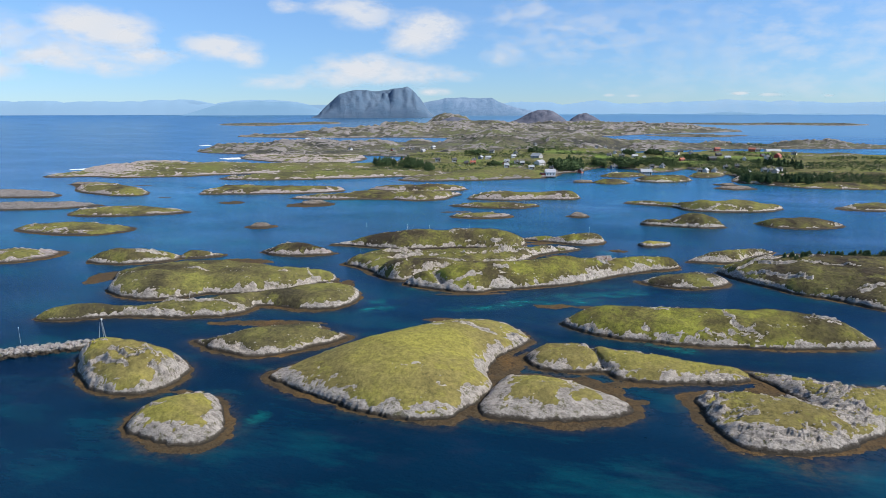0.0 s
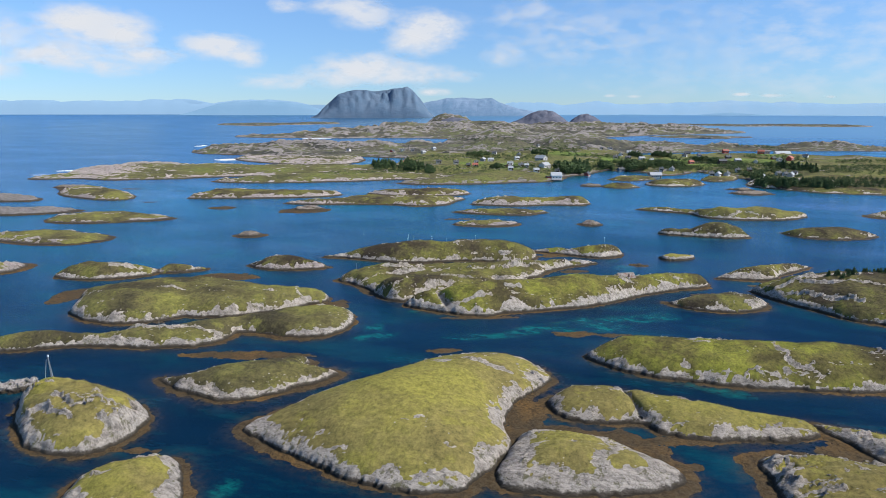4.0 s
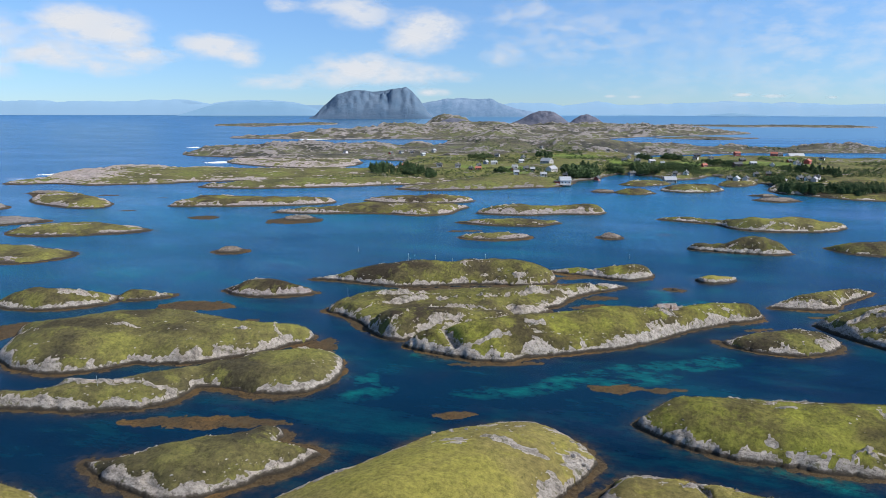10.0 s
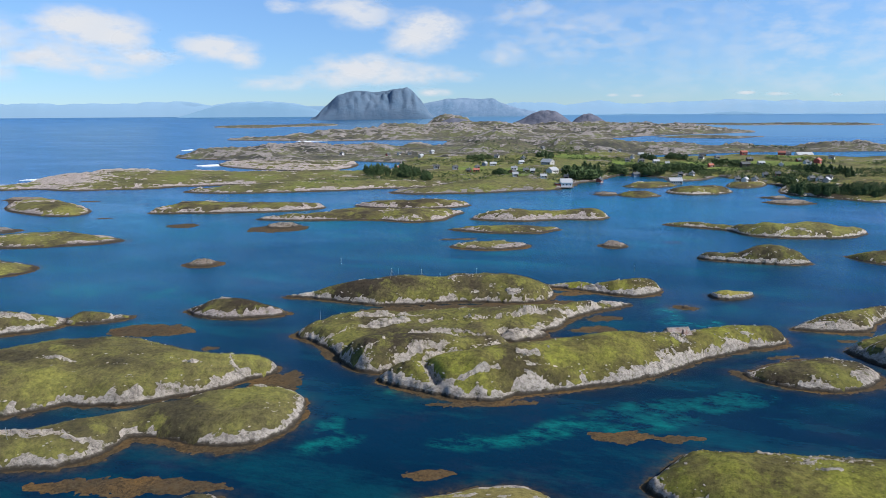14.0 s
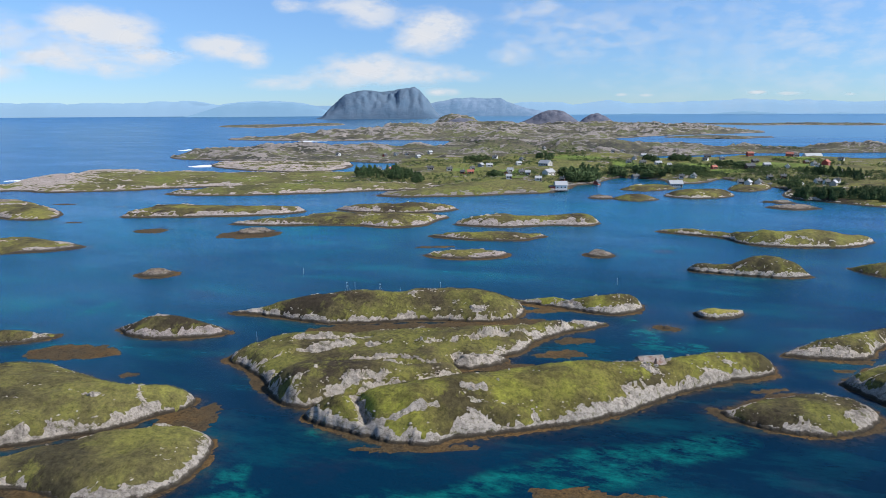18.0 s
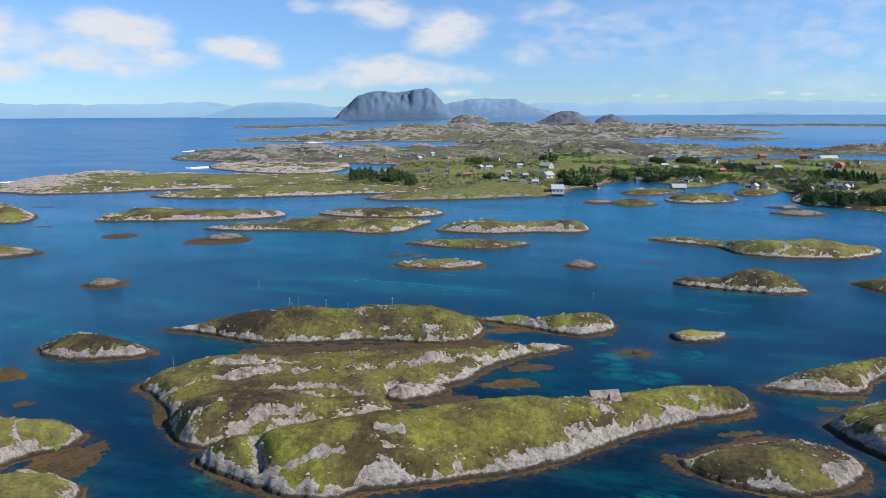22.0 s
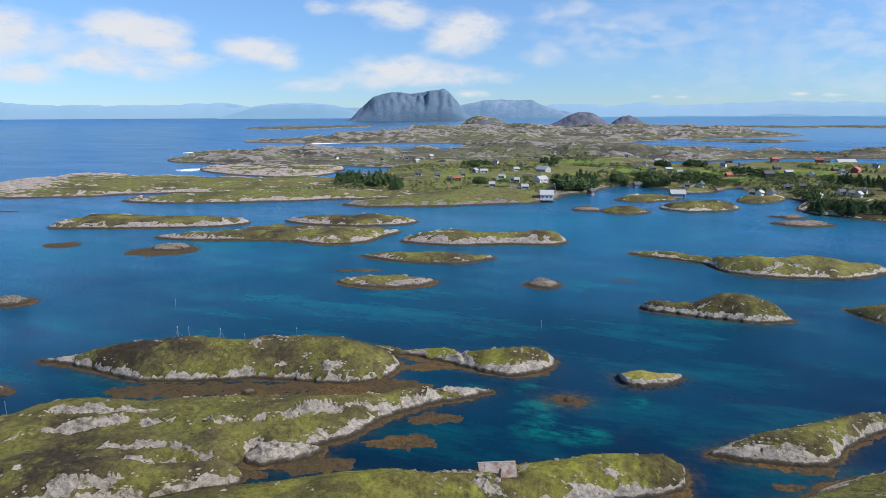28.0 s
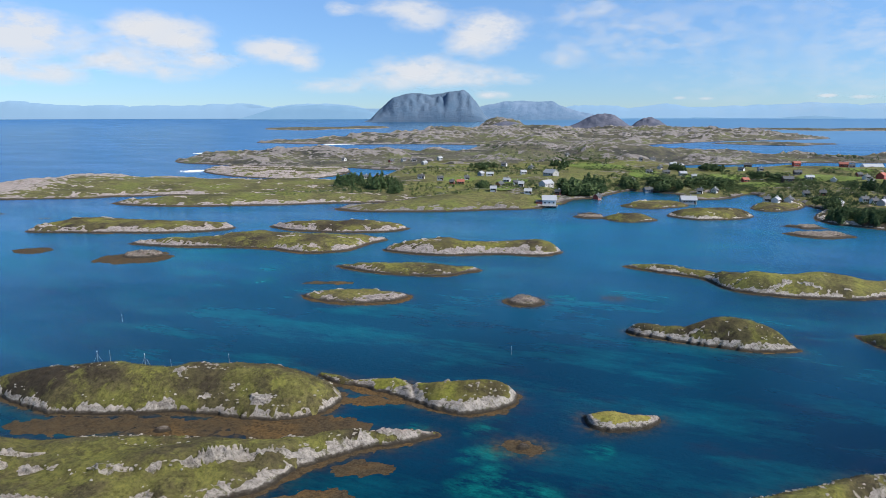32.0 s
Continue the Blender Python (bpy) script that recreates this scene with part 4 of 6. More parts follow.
island("point", "headland", "wooded rocky point at the harbour mouth", [
        (126, 642), (129, 619), (145, 608), (162, 597), (178, 588), (230, 592), (300, 625), (310, 720), (231, 734), (195, 721),
        (159, 703), (140, 680)],
       4, 0.6, 1.2, band=3.0, bare=0.1, turf=HEATH, cap=14, steep=1.6, seed=61)
island("holm", "islet", "low harbour islet with white houses", [
        (92, 671), (102, 659), (122, 677), (130, 709), (120, 715), (104, 707)],
       3, 0.6, 1.0, band=2.0, bare=0.1, turf=HEATH, cap=8, steep=1.4, seed=62)
island("ledge", "skerry", "low bare rock skerry", [
        (-18, 593), (-9, 588), (1, 594), (-3, 600), (-14, 599)],
       1, 0.6, 0.9, band=9, bare=1.6, block=0.4, rock=SKERRY_ROCK, seed=63)
island("ledge2", "skerry", "low bare rock skerry", [
        (101, 598), (109, 596), (112, 591), (124, 597), (120, 602), (108, 602)],
       1, 0.6, 0.9, band=9, bare=1.6, block=0.4, rock=SKERRY_ROCK, seed=64)


def seaweed_bed(cx, cy, a, b2, deg, seed):
    """A flat bed of seaweed that breaks the surface."""
    reach = max(a, b2) * 1.3 + 2
    x, y = np.meshgrid(np.arange(cx - reach, cx + reach, 0.5), np.arange(cy - reach, cy + reach, 0.5))
    d = inland([(cx, cy, a, b2, deg)], x, y) + 0.32 * min(a, b2) * fbm(x, y, 8, 5, 0.65, seed + 60)
    z = np.minimum(0.10, 0.06 * d - 0.02) + 0.15 * fbm(x, y, 2.6, 5, 0.68, seed + 70)
    tagged(new("seaweed_bed", sheet_mesh("seaweed_bed", x, y, z, d > -1.5, KELP)), "flat bed of brown and orange seaweed awash at the surface", "seaweed", "seaweed beds")


FOAM_WHITE, t, b = material("surf_foam", 0.9)
t.links.new(ramp(t, noise_node(t, 0.3, 6, 0.7), [(0.35, (0.45, 0.58, 0.68)), (0.55, (0.85, 0.87, 0.9))]), b.inputs["Base Color"])


def surf(cx, cy, a, b2, deg, seed):
    """White water where the swell breaks on the rocks."""
    reach = max(a, b2) * 1.3 + 2
    step = max(0.5, reach / 60)
    x, y = np.meshgrid(np.arange(cx - reach, cx + reach, step), np.arange(cy - reach, cy + reach, step))
    d = inland([(cx, cy, a, b2, deg)], x, y) / min(a, b2) + 1.5 * fbm(x, y, min(a, b2) * 1.5, 5, 0.62, seed + 80)
    z = np.clip(0.5 * (d - 0.45), -0.4, 0.2) + 0.2 * fbm(x, y, 3, 4, 0.6, seed + 90) + sea_level(x, y)
    tagged(new("surf", sheet_mesh("surf", x, y, z, d > 0.35, FOAM_WHITE)), "white surf breaking on the outer rocks", "surf", "", "structure")


seaweed_bed(-88.0, 167.2, 17.7, 2.9, 14, 1)
seaweed_bed(-3.2, 205.7, 6.8, 2.8, 14, 2)
seaweed_bed(7.5, 207.5, 6.4, 1.5, 14, 3)
seaweed_bed(8.7, 146.6, 4.6, 2.7, 14, 4)
seaweed_bed(14.0, 142.4, 4.7, 2.5, 14, 5)
seaweed_bed(18.9, 137.8, 3.8, 2.6, 14, 6)
seaweed_bed(35.7, 144.4, 7.9, 3.1, 14, 7)
seaweed_bed(48.8, 150.8, 5.9, 3.0, 14, 8)
seaweed_bed(-10.0, 153.0, 3.8, 5.3, 14, 9)
seaweed_bed(-11.2, 142.9, 2.2, 4.7, 14, 10)
seaweed_bed(-52.0, 283.9, 25.4, 2.4, 17, 11)
seaweed_bed(-76.9, 235.3, 4.6, 7.4, 17, 12)
seaweed_bed(-79.8, 242.3, 7.4, 2.9, 17, 13)
seaweed_bed(-10.1, 269.8, 7.6, 3.4, 17, 14)
seaweed_bed(-23.1, 257.4, 8.4, 3.6, 17, 15)
seaweed_bed(-33.1, 251.0, 4.7, 2.0, 17, 16)
seaweed_bed(-186.4, 404.0, 17.1, 11.7, 20, 17)
seaweed_bed(-245.4, 399.7, 9.8, 7.7, 20, 18)
seaweed_bed(-80.9, 395.6, 9.9, 2.6, 20, 19)
seaweed_bed(-112.4, 229.4, 2.9, 2.4, 14, 20)
seaweed_bed(-82.6, 167.9, 13.9, 1.6, 14, 21)
seaweed_bed(38.9, 259.0, 5.0, 1.4, 25, 22)
seaweed_bed(-85.0, 212.6, 6.8, 5.3, 15, 23)
seaweed_bed(-83.3, 212.3, 6.8, 6.4, 14, 24)
seaweed_bed(-81.2, 214.1, 3.2, 7.5, 17, 25)
seaweed_bed(-37.6, 183.0, 4.8, 2.0, 14, 26)
seaweed_bed(-178.1, 200.7, 5.5, 9.8, 14, 27)
seaweed_bed(-139.0, 238.7, 13.2, 5.8, 13, 28)
seaweed_bed(64.7, 283.8, 5.9, 2.1, 17, 29)
seaweed_bed(59.9, 276.5, 3.4, 1.3, 17, 30)
seaweed_bed(-33.7, 213.3, 12.7, 1.8, 15, 31)
seaweed_bed(-84.5, 117.4, 7.9, 1.3, 14, 32)
seaweed_bed(-105.7, 116.6, 2.4, 3.3, 14, 33)
seaweed_bed(-19.4, 307.2, 9.6, 2.3, 17, 34)
seaweed_bed(6.4, 311.7, 5.6, 2.1, 18, 35)
seaweed_bed(-26.5, 290.5, 14.1, 7.5, 20, 36)
seaweed_bed(-72.7, 274.8, 14.2, 4.0, 20, 37)
seaweed_bed(-7.4, 281.4, 6.2, 3.1, 20, 38)
seaweed_bed(-11.8, 150.7, 4.5, 9.3, 14, 39)
seaweed_bed(-12.1, 138.9, 2.2, 6.9, 14, 40)
seaweed_bed(11.8, 145.5, 13.5, 2.2, 14, 41)
seaweed_bed(35.2, 143.1, 4.6, 2.6, 14, 42)

surf(-518.7, 558.7, 18.5, 11.8, 15, 1)
surf(-552.3, 603.3, 20.3, 15.1, 14, 2)
surf(-440.2, 549.7, 16.5, 7.3, 15, 3)
surf(-656.0, 1022.3, 17.1, 28.8, 13, 4)
surf(-565.4, 923.7, 25.1, 22.5, 13, 5)
surf(-486.0, 785.0, 18.1, 19.2, 14, 6)
surf(-475.2, 712.8, 7.6, 8.8, 14, 7)
surf(-884.1, 1508.7, 37.4, 35.3, 10, 8)
surf(-561.6, 664.8, 7.4, 8.8, 14, 9)
surf(-672.2, 1452.7, 50.7, 28.4, 18, 10)
surf(-484.2, 548.2, 11.3, 9.3, 20, 11)
surf(-732.8, 1085.5, 10.3, 18.7, 12, 12)

# ---- the sea ----
radii = np.concatenate([np.arange(0.02, 450, 1.7), np.arange(452, 700, 3.5), np.geomspace(704, 4850, 90)])
angles = np.radians(np.concatenate([np.arange(0, 126, 6), np.arange(126, 246, 0.16), np.arange(246, 361, 6)]) - 166)
ra, an = np.meshgrid(radii, angles)
wx, wy = -40 - ra * np.sin(an), 20 + ra * np.cos(an)
# patches of pale sand: place, half length, half width, heading
SAND = [-15, 207, 12, 4.5, 41, 2, 219, 15, 5.25, 30, 3, 213, 13, 5.25, 28, 18, 225, 8, 3.75, 37, -61, 194, 8, 3, 99, -53, 213, 5, 3, -22, -59, 189, 8, 3.75, 32, -33, 196, 9, 3.75, 17, 16, 284, 9, 6, 17, 13, 295, 9, 3.75, 36, -108, 391, 9, 7.5, 16, 8, 406, 7, 4.5, 1, -5, 298, 6, 3, 39, 16, 288, 5, 4.5, -58]
SAND += [23, 284, 8, 6, 9, 33, 303, 4, 4.5, -11, 9, 303, 5, 3.75, 31, -109, 390, 9, 9, 19, 9, 408, 4, 4.5, 12, -58, 111, 3, 4.5, -14, -16, 205, 17, 4.5, 36, 26, 177, 15, 4.5, -19, -163, 279, 4, 6, -10, -163, 272, 13, 4.5, 90, -195, 267, 15, 7.5, -8, -61, 193, 7, 3.75, -48, 21, 228, 13, 6, 29]
FOAM = [-548, 554, 22.4, 12.8, 0, -651, 1004, 19.6, 16, 20, -567, 916, 22.4, 9.6, 10, -489, 779, 22.4, 14.4, 10, -479, 717, 14, 9.6, 20, -672, 1453, 36.4, 12.8, 10, -484, 548, 16.8, 9.6, 0, -636, 1218, 22.4, 9.6, 0]
edge = np.full(wx.shape, -400.0)
for bends, lobes, kelp, seed in LAND:
    if bends:
        edge = np.maximum(edge, within(lobes, wx, wy) + kelp_width(wx, wy, kelp, seed))
    else:
        edge = np.maximum(edge, inland(lobes, wx, wy))
sand = np.zeros(wx.shape)
for k in range(0, len(SAND), 5):
    sand = np.maximum(sand, smooth(inland([SAND[k:k + 5]], wx, wy) / min(SAND[k + 2:k + 4]), 0, 0.6))
foam = np.zeros(wx.shape)
for k in range(0, len(FOAM), 5):
    foam = np.maximum(foam, smooth(inland([FOAM[k:k + 5]], wx, wy) / min(FOAM[k + 2:k + 4]), 0, 0.6))
weed = np.exp(np.minimum(edge, 0) / 1.3) * (ra < 700)
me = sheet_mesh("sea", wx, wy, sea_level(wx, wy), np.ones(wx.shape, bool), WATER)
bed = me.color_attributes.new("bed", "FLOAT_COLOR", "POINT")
# alpha: 0.6 on open sea, up to 1 where haze is painted in
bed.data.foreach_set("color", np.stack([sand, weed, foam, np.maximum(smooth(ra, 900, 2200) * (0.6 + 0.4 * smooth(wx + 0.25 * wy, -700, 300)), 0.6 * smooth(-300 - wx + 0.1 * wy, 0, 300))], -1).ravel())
# the steady rise with distance partly paints in reflected sky; the noise is shoals
shoal = np.clip(0.72 * smooth(wy - 0.5 * wx, 225, 590) + 0.25 * fbm(wx, wy, 90, 3, 0.5, 4) * smooth(wy, 150, 300), 0, 1)
me.attributes.new("shoal", "FLOAT", "POINT").data.foreach_set("value", shoal.ravel())
water = tagged(new("water", me), "calm blue sea with turquoise sandy shallows", "sea", "", "structure")

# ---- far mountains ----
def backdrop_material(name, low, high, tint, scale, relief=True, haze_glow=0.0):
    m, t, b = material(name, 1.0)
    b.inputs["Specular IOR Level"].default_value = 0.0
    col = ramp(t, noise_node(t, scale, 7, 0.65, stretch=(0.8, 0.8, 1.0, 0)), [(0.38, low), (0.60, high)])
    # tint paints blue distance haze into the rock colour; the emission adds more haze
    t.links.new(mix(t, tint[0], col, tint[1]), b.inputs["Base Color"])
    if haze_glow:
        b.inputs["Emission Color"].default_value, b.inputs["Emission Strength"].default_value = (*tint[1], 1), haze_glow
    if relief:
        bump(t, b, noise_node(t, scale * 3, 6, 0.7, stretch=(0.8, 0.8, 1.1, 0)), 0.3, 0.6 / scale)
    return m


# the blue in these is distance haze put into colour and emission
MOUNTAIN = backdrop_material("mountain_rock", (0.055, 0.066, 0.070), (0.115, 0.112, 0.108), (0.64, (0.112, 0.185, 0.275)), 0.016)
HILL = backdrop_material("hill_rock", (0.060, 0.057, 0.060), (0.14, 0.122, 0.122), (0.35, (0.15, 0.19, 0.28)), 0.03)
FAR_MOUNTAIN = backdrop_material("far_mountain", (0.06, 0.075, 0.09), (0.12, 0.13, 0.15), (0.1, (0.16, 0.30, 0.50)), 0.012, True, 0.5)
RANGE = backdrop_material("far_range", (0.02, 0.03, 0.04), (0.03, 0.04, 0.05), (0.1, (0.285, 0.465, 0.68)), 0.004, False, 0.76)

# glows pale blue in place of distance haze
HILLS_HAZE = backdrop_material("near_range", (0.03, 0.05, 0.06), (0.05, 0.07, 0.08), (0.1, (0.225, 0.40, 0.615)), 0.004, False, 0.66)


def ridge(name, label, cx, cy, heading, profile, depth, mat, rough, step, cliff=1.0, seed=1):
    """A mountain: heights along its skyline (distance along, height), falling off to front and back."""
    along = [p[0] for p in profile]
    tall = [p[1] for p in profile]
    u, w = np.meshgrid(np.arange(along[0], along[-1] + step, step), np.arange(-depth, depth + step, step))
    line = np.interp(u, along, tall)
    line = line * (1 + (0.10 if rough < 1.5 else 0.40) * fbm(u, 0 * u, 0.12 * (along[-1] - along[0]) if rough < 1.5 else 260, 6, 0.55, seed + 7) * np.minimum(1, line / 25))
    wob = fbm(u, w, 140 * rough, 5, 0.6, seed)
    fall = np.clip(1 - np.abs(w) / depth, 0, 1) ** cliff
    gully = np.abs(fbm(u, w * 0.35, 60 * rough, 4, 0.6, seed + 3))
    z = line * np.clip(np.minimum(1.0, 1.6 * fall * (1 + 0.25 * wob)), 0, 1) * (1 - 0.35 * gully * (fall < 0.85) * (rough < 1.5)) - 5
    c, s = math.cos(radians(heading)), math.sin(radians(heading))
    x, y = cx + u * c - w * s, cy + u * s + w * c
    me = sheet_mesh(name, x, y, z + sea_level(x, y), np.ones(x.shape, bool), mat)
    return tagged(new(name, me), label, "mountain", "", "structure")

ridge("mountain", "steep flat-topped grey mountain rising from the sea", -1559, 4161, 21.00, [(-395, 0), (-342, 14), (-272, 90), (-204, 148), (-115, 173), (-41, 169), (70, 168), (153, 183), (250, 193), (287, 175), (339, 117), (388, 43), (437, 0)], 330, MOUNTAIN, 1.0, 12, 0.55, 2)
ridge("mountain", "hazy pale blue mountain behind the steep one", -881, 4635, 10.99, [(-540, 0), (-425, 91), (-297, 118), (-177, 133), (-26, 128), (73, 127), (121, 96), (259, 56), (457, 16), (536, 0)], 150, FAR_MOUNTAIN, 1.0, 15, 0.6, 4)
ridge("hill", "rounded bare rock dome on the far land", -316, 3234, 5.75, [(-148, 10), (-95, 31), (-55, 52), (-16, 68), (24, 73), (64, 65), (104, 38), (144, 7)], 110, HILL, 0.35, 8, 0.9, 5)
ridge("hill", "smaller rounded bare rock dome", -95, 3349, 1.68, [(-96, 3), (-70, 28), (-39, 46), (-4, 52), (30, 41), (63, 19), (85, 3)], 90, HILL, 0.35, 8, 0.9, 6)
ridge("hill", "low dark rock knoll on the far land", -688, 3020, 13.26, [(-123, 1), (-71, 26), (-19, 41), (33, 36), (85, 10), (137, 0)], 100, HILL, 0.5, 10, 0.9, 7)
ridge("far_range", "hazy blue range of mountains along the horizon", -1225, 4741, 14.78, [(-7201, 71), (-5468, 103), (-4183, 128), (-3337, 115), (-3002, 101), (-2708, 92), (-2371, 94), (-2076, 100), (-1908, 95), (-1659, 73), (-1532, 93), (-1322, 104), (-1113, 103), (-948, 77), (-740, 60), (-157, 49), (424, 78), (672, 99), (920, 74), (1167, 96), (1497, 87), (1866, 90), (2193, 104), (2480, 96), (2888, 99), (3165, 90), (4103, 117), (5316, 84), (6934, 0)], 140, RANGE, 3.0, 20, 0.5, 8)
ridge("near_range", "hazy blue hills beyond the open sea", -2399, 4188, 30.41, [(-546, 0), (-434, 27), (-284, 64), (-171, 90), (20, 106), (213, 101), (330, 78), (488, 22), (651, 0)], 90, HILLS_HAZE, 3.0, 15, 0.5, 9)
ridge("near_range", "low hazy blue hills beyond the sound", 1367, 4638, -16.77, [(-1879, 0), (-1443, 14), (-857, 0), (-578, 25), (-280, 0), (-37, 12), (160, 4), (756, 11), (1204, 0)], 90, HILLS_HAZE, 3.0, 15, 0.5, 10)

# ---- clouds ----
CLOUD = bpy.data.materials.new("cloud")
CLOUD.use_nodes = True
t = CLOUD.node_tree
t.nodes.clear()
out = t.nodes.new("ShaderNodeOutputMaterial")
mx, tr, em = t.nodes.new("ShaderNodeMixShader"), t.nodes.new("ShaderNodeBsdfTransparent"), t.nodes.new("ShaderNodeEmission")
em.inputs["Color"].default_value, em.inputs["Strength"].default_value = (0.91, 0.94, 1.0, 1), 0.655
soft = t.nodes.new("ShaderNodeAttribute")
soft.attribute_name = "soft"
puff = ramp(t, noise_node(t, 0.0055, 7, 0.58, stretch=(1, 1, 2.2, 0)), [(0.28, (0, 0, 0)), (0.72, (1, 1, 1))])
dens = calc(t, "MULTIPLY", calc(t, "SUBTRACT", calc(t, "ADD", soft.outputs["Fac"], puff), 0.58), 1.15, True)
dens = calc(t, "MULTIPLY", dens, calc(t, "MINIMUM", soft.outputs["Fac"], 0.92), True)
t.links.new(dens, mx.inputs[0])
t.links.new(tr.outputs[0], mx.inputs[1])
t.links.new(em.outputs[0], mx.inputs[2])
t.links.new(mx.outputs[0], out.inputs[0])


def cloud(heading, lift, wide, tall, thick):
    """A bank of cloud far off, heading in degrees left of +y, sizes in degrees; it bellies towards the viewer."""
    wide, tall = (wide * 1.35, tall * 1.4) if lift > 1.5 else (wide, tall * 0.9)
    u, v = np.meshgrid(np.linspace(-1, 1, 25), np.linspace(-1, 1, 17))
    az, el = np.radians(heading + u * wide), np.radians(lift + v * tall)
    body = np.clip(1 - u * u - v * v, 0, 1)
    dist = 4780 - 120 * body
    me = sheet_mesh("cloud", -dist * np.sin(az), 100 + dist * np.cos(az), 64 + dist * np.tan(el), np.ones(u.shape, bool), CLOUD)
    at = me.attributes.new("soft", "FLOAT", "POINT")
    at.data.foreach_set("value", (thick * 0.95 * body ** 1.05).ravel())
    tagged(new("cloud", me), "thin white fair-weather cloud in a blue sky", "cloud", "clouds", "structure")

cloud(42.25, 6.33, 3.90, 1.52, 1.15)
cloud(43.88, 6.63, 2.24, 0.98, 1.0)
cloud(40.00, 5.84, 2.00, 0.91, 0.95)
cloud(45.93, 4.26, 2.91, 0.87, 1.0)
cloud(42.34, 3.68, 4.36, 1.03, 0.85)
cloud(38.74, 4.43, 2.47, 0.68, 1.0)
cloud(33.44, 5.26, 3.10, 1.04, 1.1)
cloud(31.30, 4.43, 1.80, 0.80, 0.95)
cloud(21.18, 8.01, 2.63, 1.24, 0.9)
cloud(23.05, 8.72, 3.31, 0.79, 0.8)
cloud(15.68, 6.94, 3.39, 1.62, 1.1)
cloud(17.14, 5.79, 2.43, 1.19, 0.9)
cloud(21.30, 3.76, 4.62, 1.30, 1.0)
cloud(23.25, 2.95, 3.87, 0.93, 0.8)
cloud(17.41, 3.22, 4.42, 0.94, 0.85)
cloud(13.48, 2.99, 2.46, 0.47, 0.8)
cloud(9.11, 4.71, 1.84, 0.92, 0.75)
cloud(7.27, 8.23, 2.83, 1.06, 0.7)
cloud(28.92, 2.43, 3.27, 0.64, 0.75)
cloud(27.90, 8.66, 1.55, 0.60, 0.9)
cloud(-0.07, 1.33, 0.65, 0.19, 0.78)
cloud(-2.14, 1.27, 0.73, 0.18, 0.74)
cloud(-10.48, 1.38, 0.89, 0.22, 0.86)
cloud(-12.77, 1.26, 1.40, 0.21, 0.78)
cloud(-16.75, 1.13, 0.51, 0.17, 0.70)
cloud(15.21, 1.66, 1.48, 0.38, 1.0)
cloud(47.17, 5.45, 2.10, 0.77, 0.7)
cloud(51.61, 5.88, 4.19, 1.81, 1.1)
cloud(52.84, 3.44, 5.11, 1.10, 0.9)
cloud(3.91, 6.38, 5.52, 1.78, 0.45)
cloud(50.12, 3.00, 3.01, 0.77, 0.8)

# broad glowing veils added to brighten the right-hand sky like milky haze
cloud(-8.00, 4.50, 13.00, 4.00, 0.38)
cloud(-20.00, 5.50, 12.00, 4.50, 0.42)
cloud(2.00, 7.00, 9.00, 3.00, 0.36)

# ---- helpers for things ----
def plain(name, colour, rough=0.7, vary=0.06, metal=0.0):
    m, t, b = material(name, rough)
    b.inputs["Metallic"].default_value = metal
    info = t.nodes.new("ShaderNodeObjectInfo")
    dark = tuple(c * (1 - 3 * vary) for c in colour)
    light = tuple(min(c * (1 + vary), 0.9) for c in colour)
    grain = noise_node(t, 1.4, 4, 0.6)
    col = mix(t, calc(t, "ADD", calc(t, "MULTIPLY", grain, 0.6), calc(t, "MULTIPLY", info.outputs["Random"], 0.4)), dark, light)
    t.links.new(col, b.inputs["Base Color"])
    return m


WHITE = plain("white_paint", (0.62, 0.62, 0.61))
CREAM = plain("cream_paint", (0.62, 0.55, 0.38))
RED = plain("red_paint", (0.32, 0.055, 0.04))
OCHRE = plain("orange_paint", (0.50, 0.22, 0.10))
BLUE = plain("blue_grey_paint", (0.16, 0.20, 0.26))
BROWN = plain("brown_wood", (0.12, 0.075, 0.05), 0.85, 0.15)
GREY = plain("grey_concrete", (0.42, 0.41, 0.39), 0.9, 0.15)
SLATE = plain("dark_slate", (0.09, 0.095, 0.10), 0.75, 0.2)
PALE_ROOF = plain("pale_sheet_roof", (0.38, 0.39, 0.40), 0.5, 0.08)
TILE = plain("red_roof_tile", (0.38, 0.12, 0.08), 0.8, 0.15)
PANE = plain("window_glass", (0.03, 0.035, 0.04), 0.15)
STEEL = plain("galvanised_steel", (0.33, 0.34, 0.35), 0.5, 0.1, 0.5)
TIMBER = plain("weathered_timber", (0.30, 0.27, 0.24), 0.9, 0.2)
RUST, t, b = material("rusted_roof_sheet", 0.75)
t.links.new(ramp(t, noise_node(t, 0.9, 6, 0.7), [(0.38, (0.27, 0.245, 0.225)), (0.52, (0.20, 0.155, 0.13)), (0.64, (0.15, 0.075, 0.05))]), b.inputs["Base Color"])


def part(name, bm, mat, parent, label=""):
    me = bpy.data.meshes.new(name)
    bm.to_mesh(me)
    bm.free()
    me.materials.append(mat)
    return child(name, me, parent, label)


def box_bm(sx, sy, sz, x=0, y=0, z=0, bevel=0.0):
    """A box whose base centre is at x, y, z."""
    bm = bmesh.new()
    bmesh.ops.create_cube(bm, size=1.0)
    bmesh.ops.scale(bm, vec=(sx, sy, sz), verts=bm.verts)
    bmesh.ops.translate(bm, vec=(x, y, z + sz / 2), verts=bm.verts)
    if bevel:
        bmesh.ops.bevel(bm, geom=bm.edges[:], offset=bevel, segments=1, affect="EDGES")
    return bm


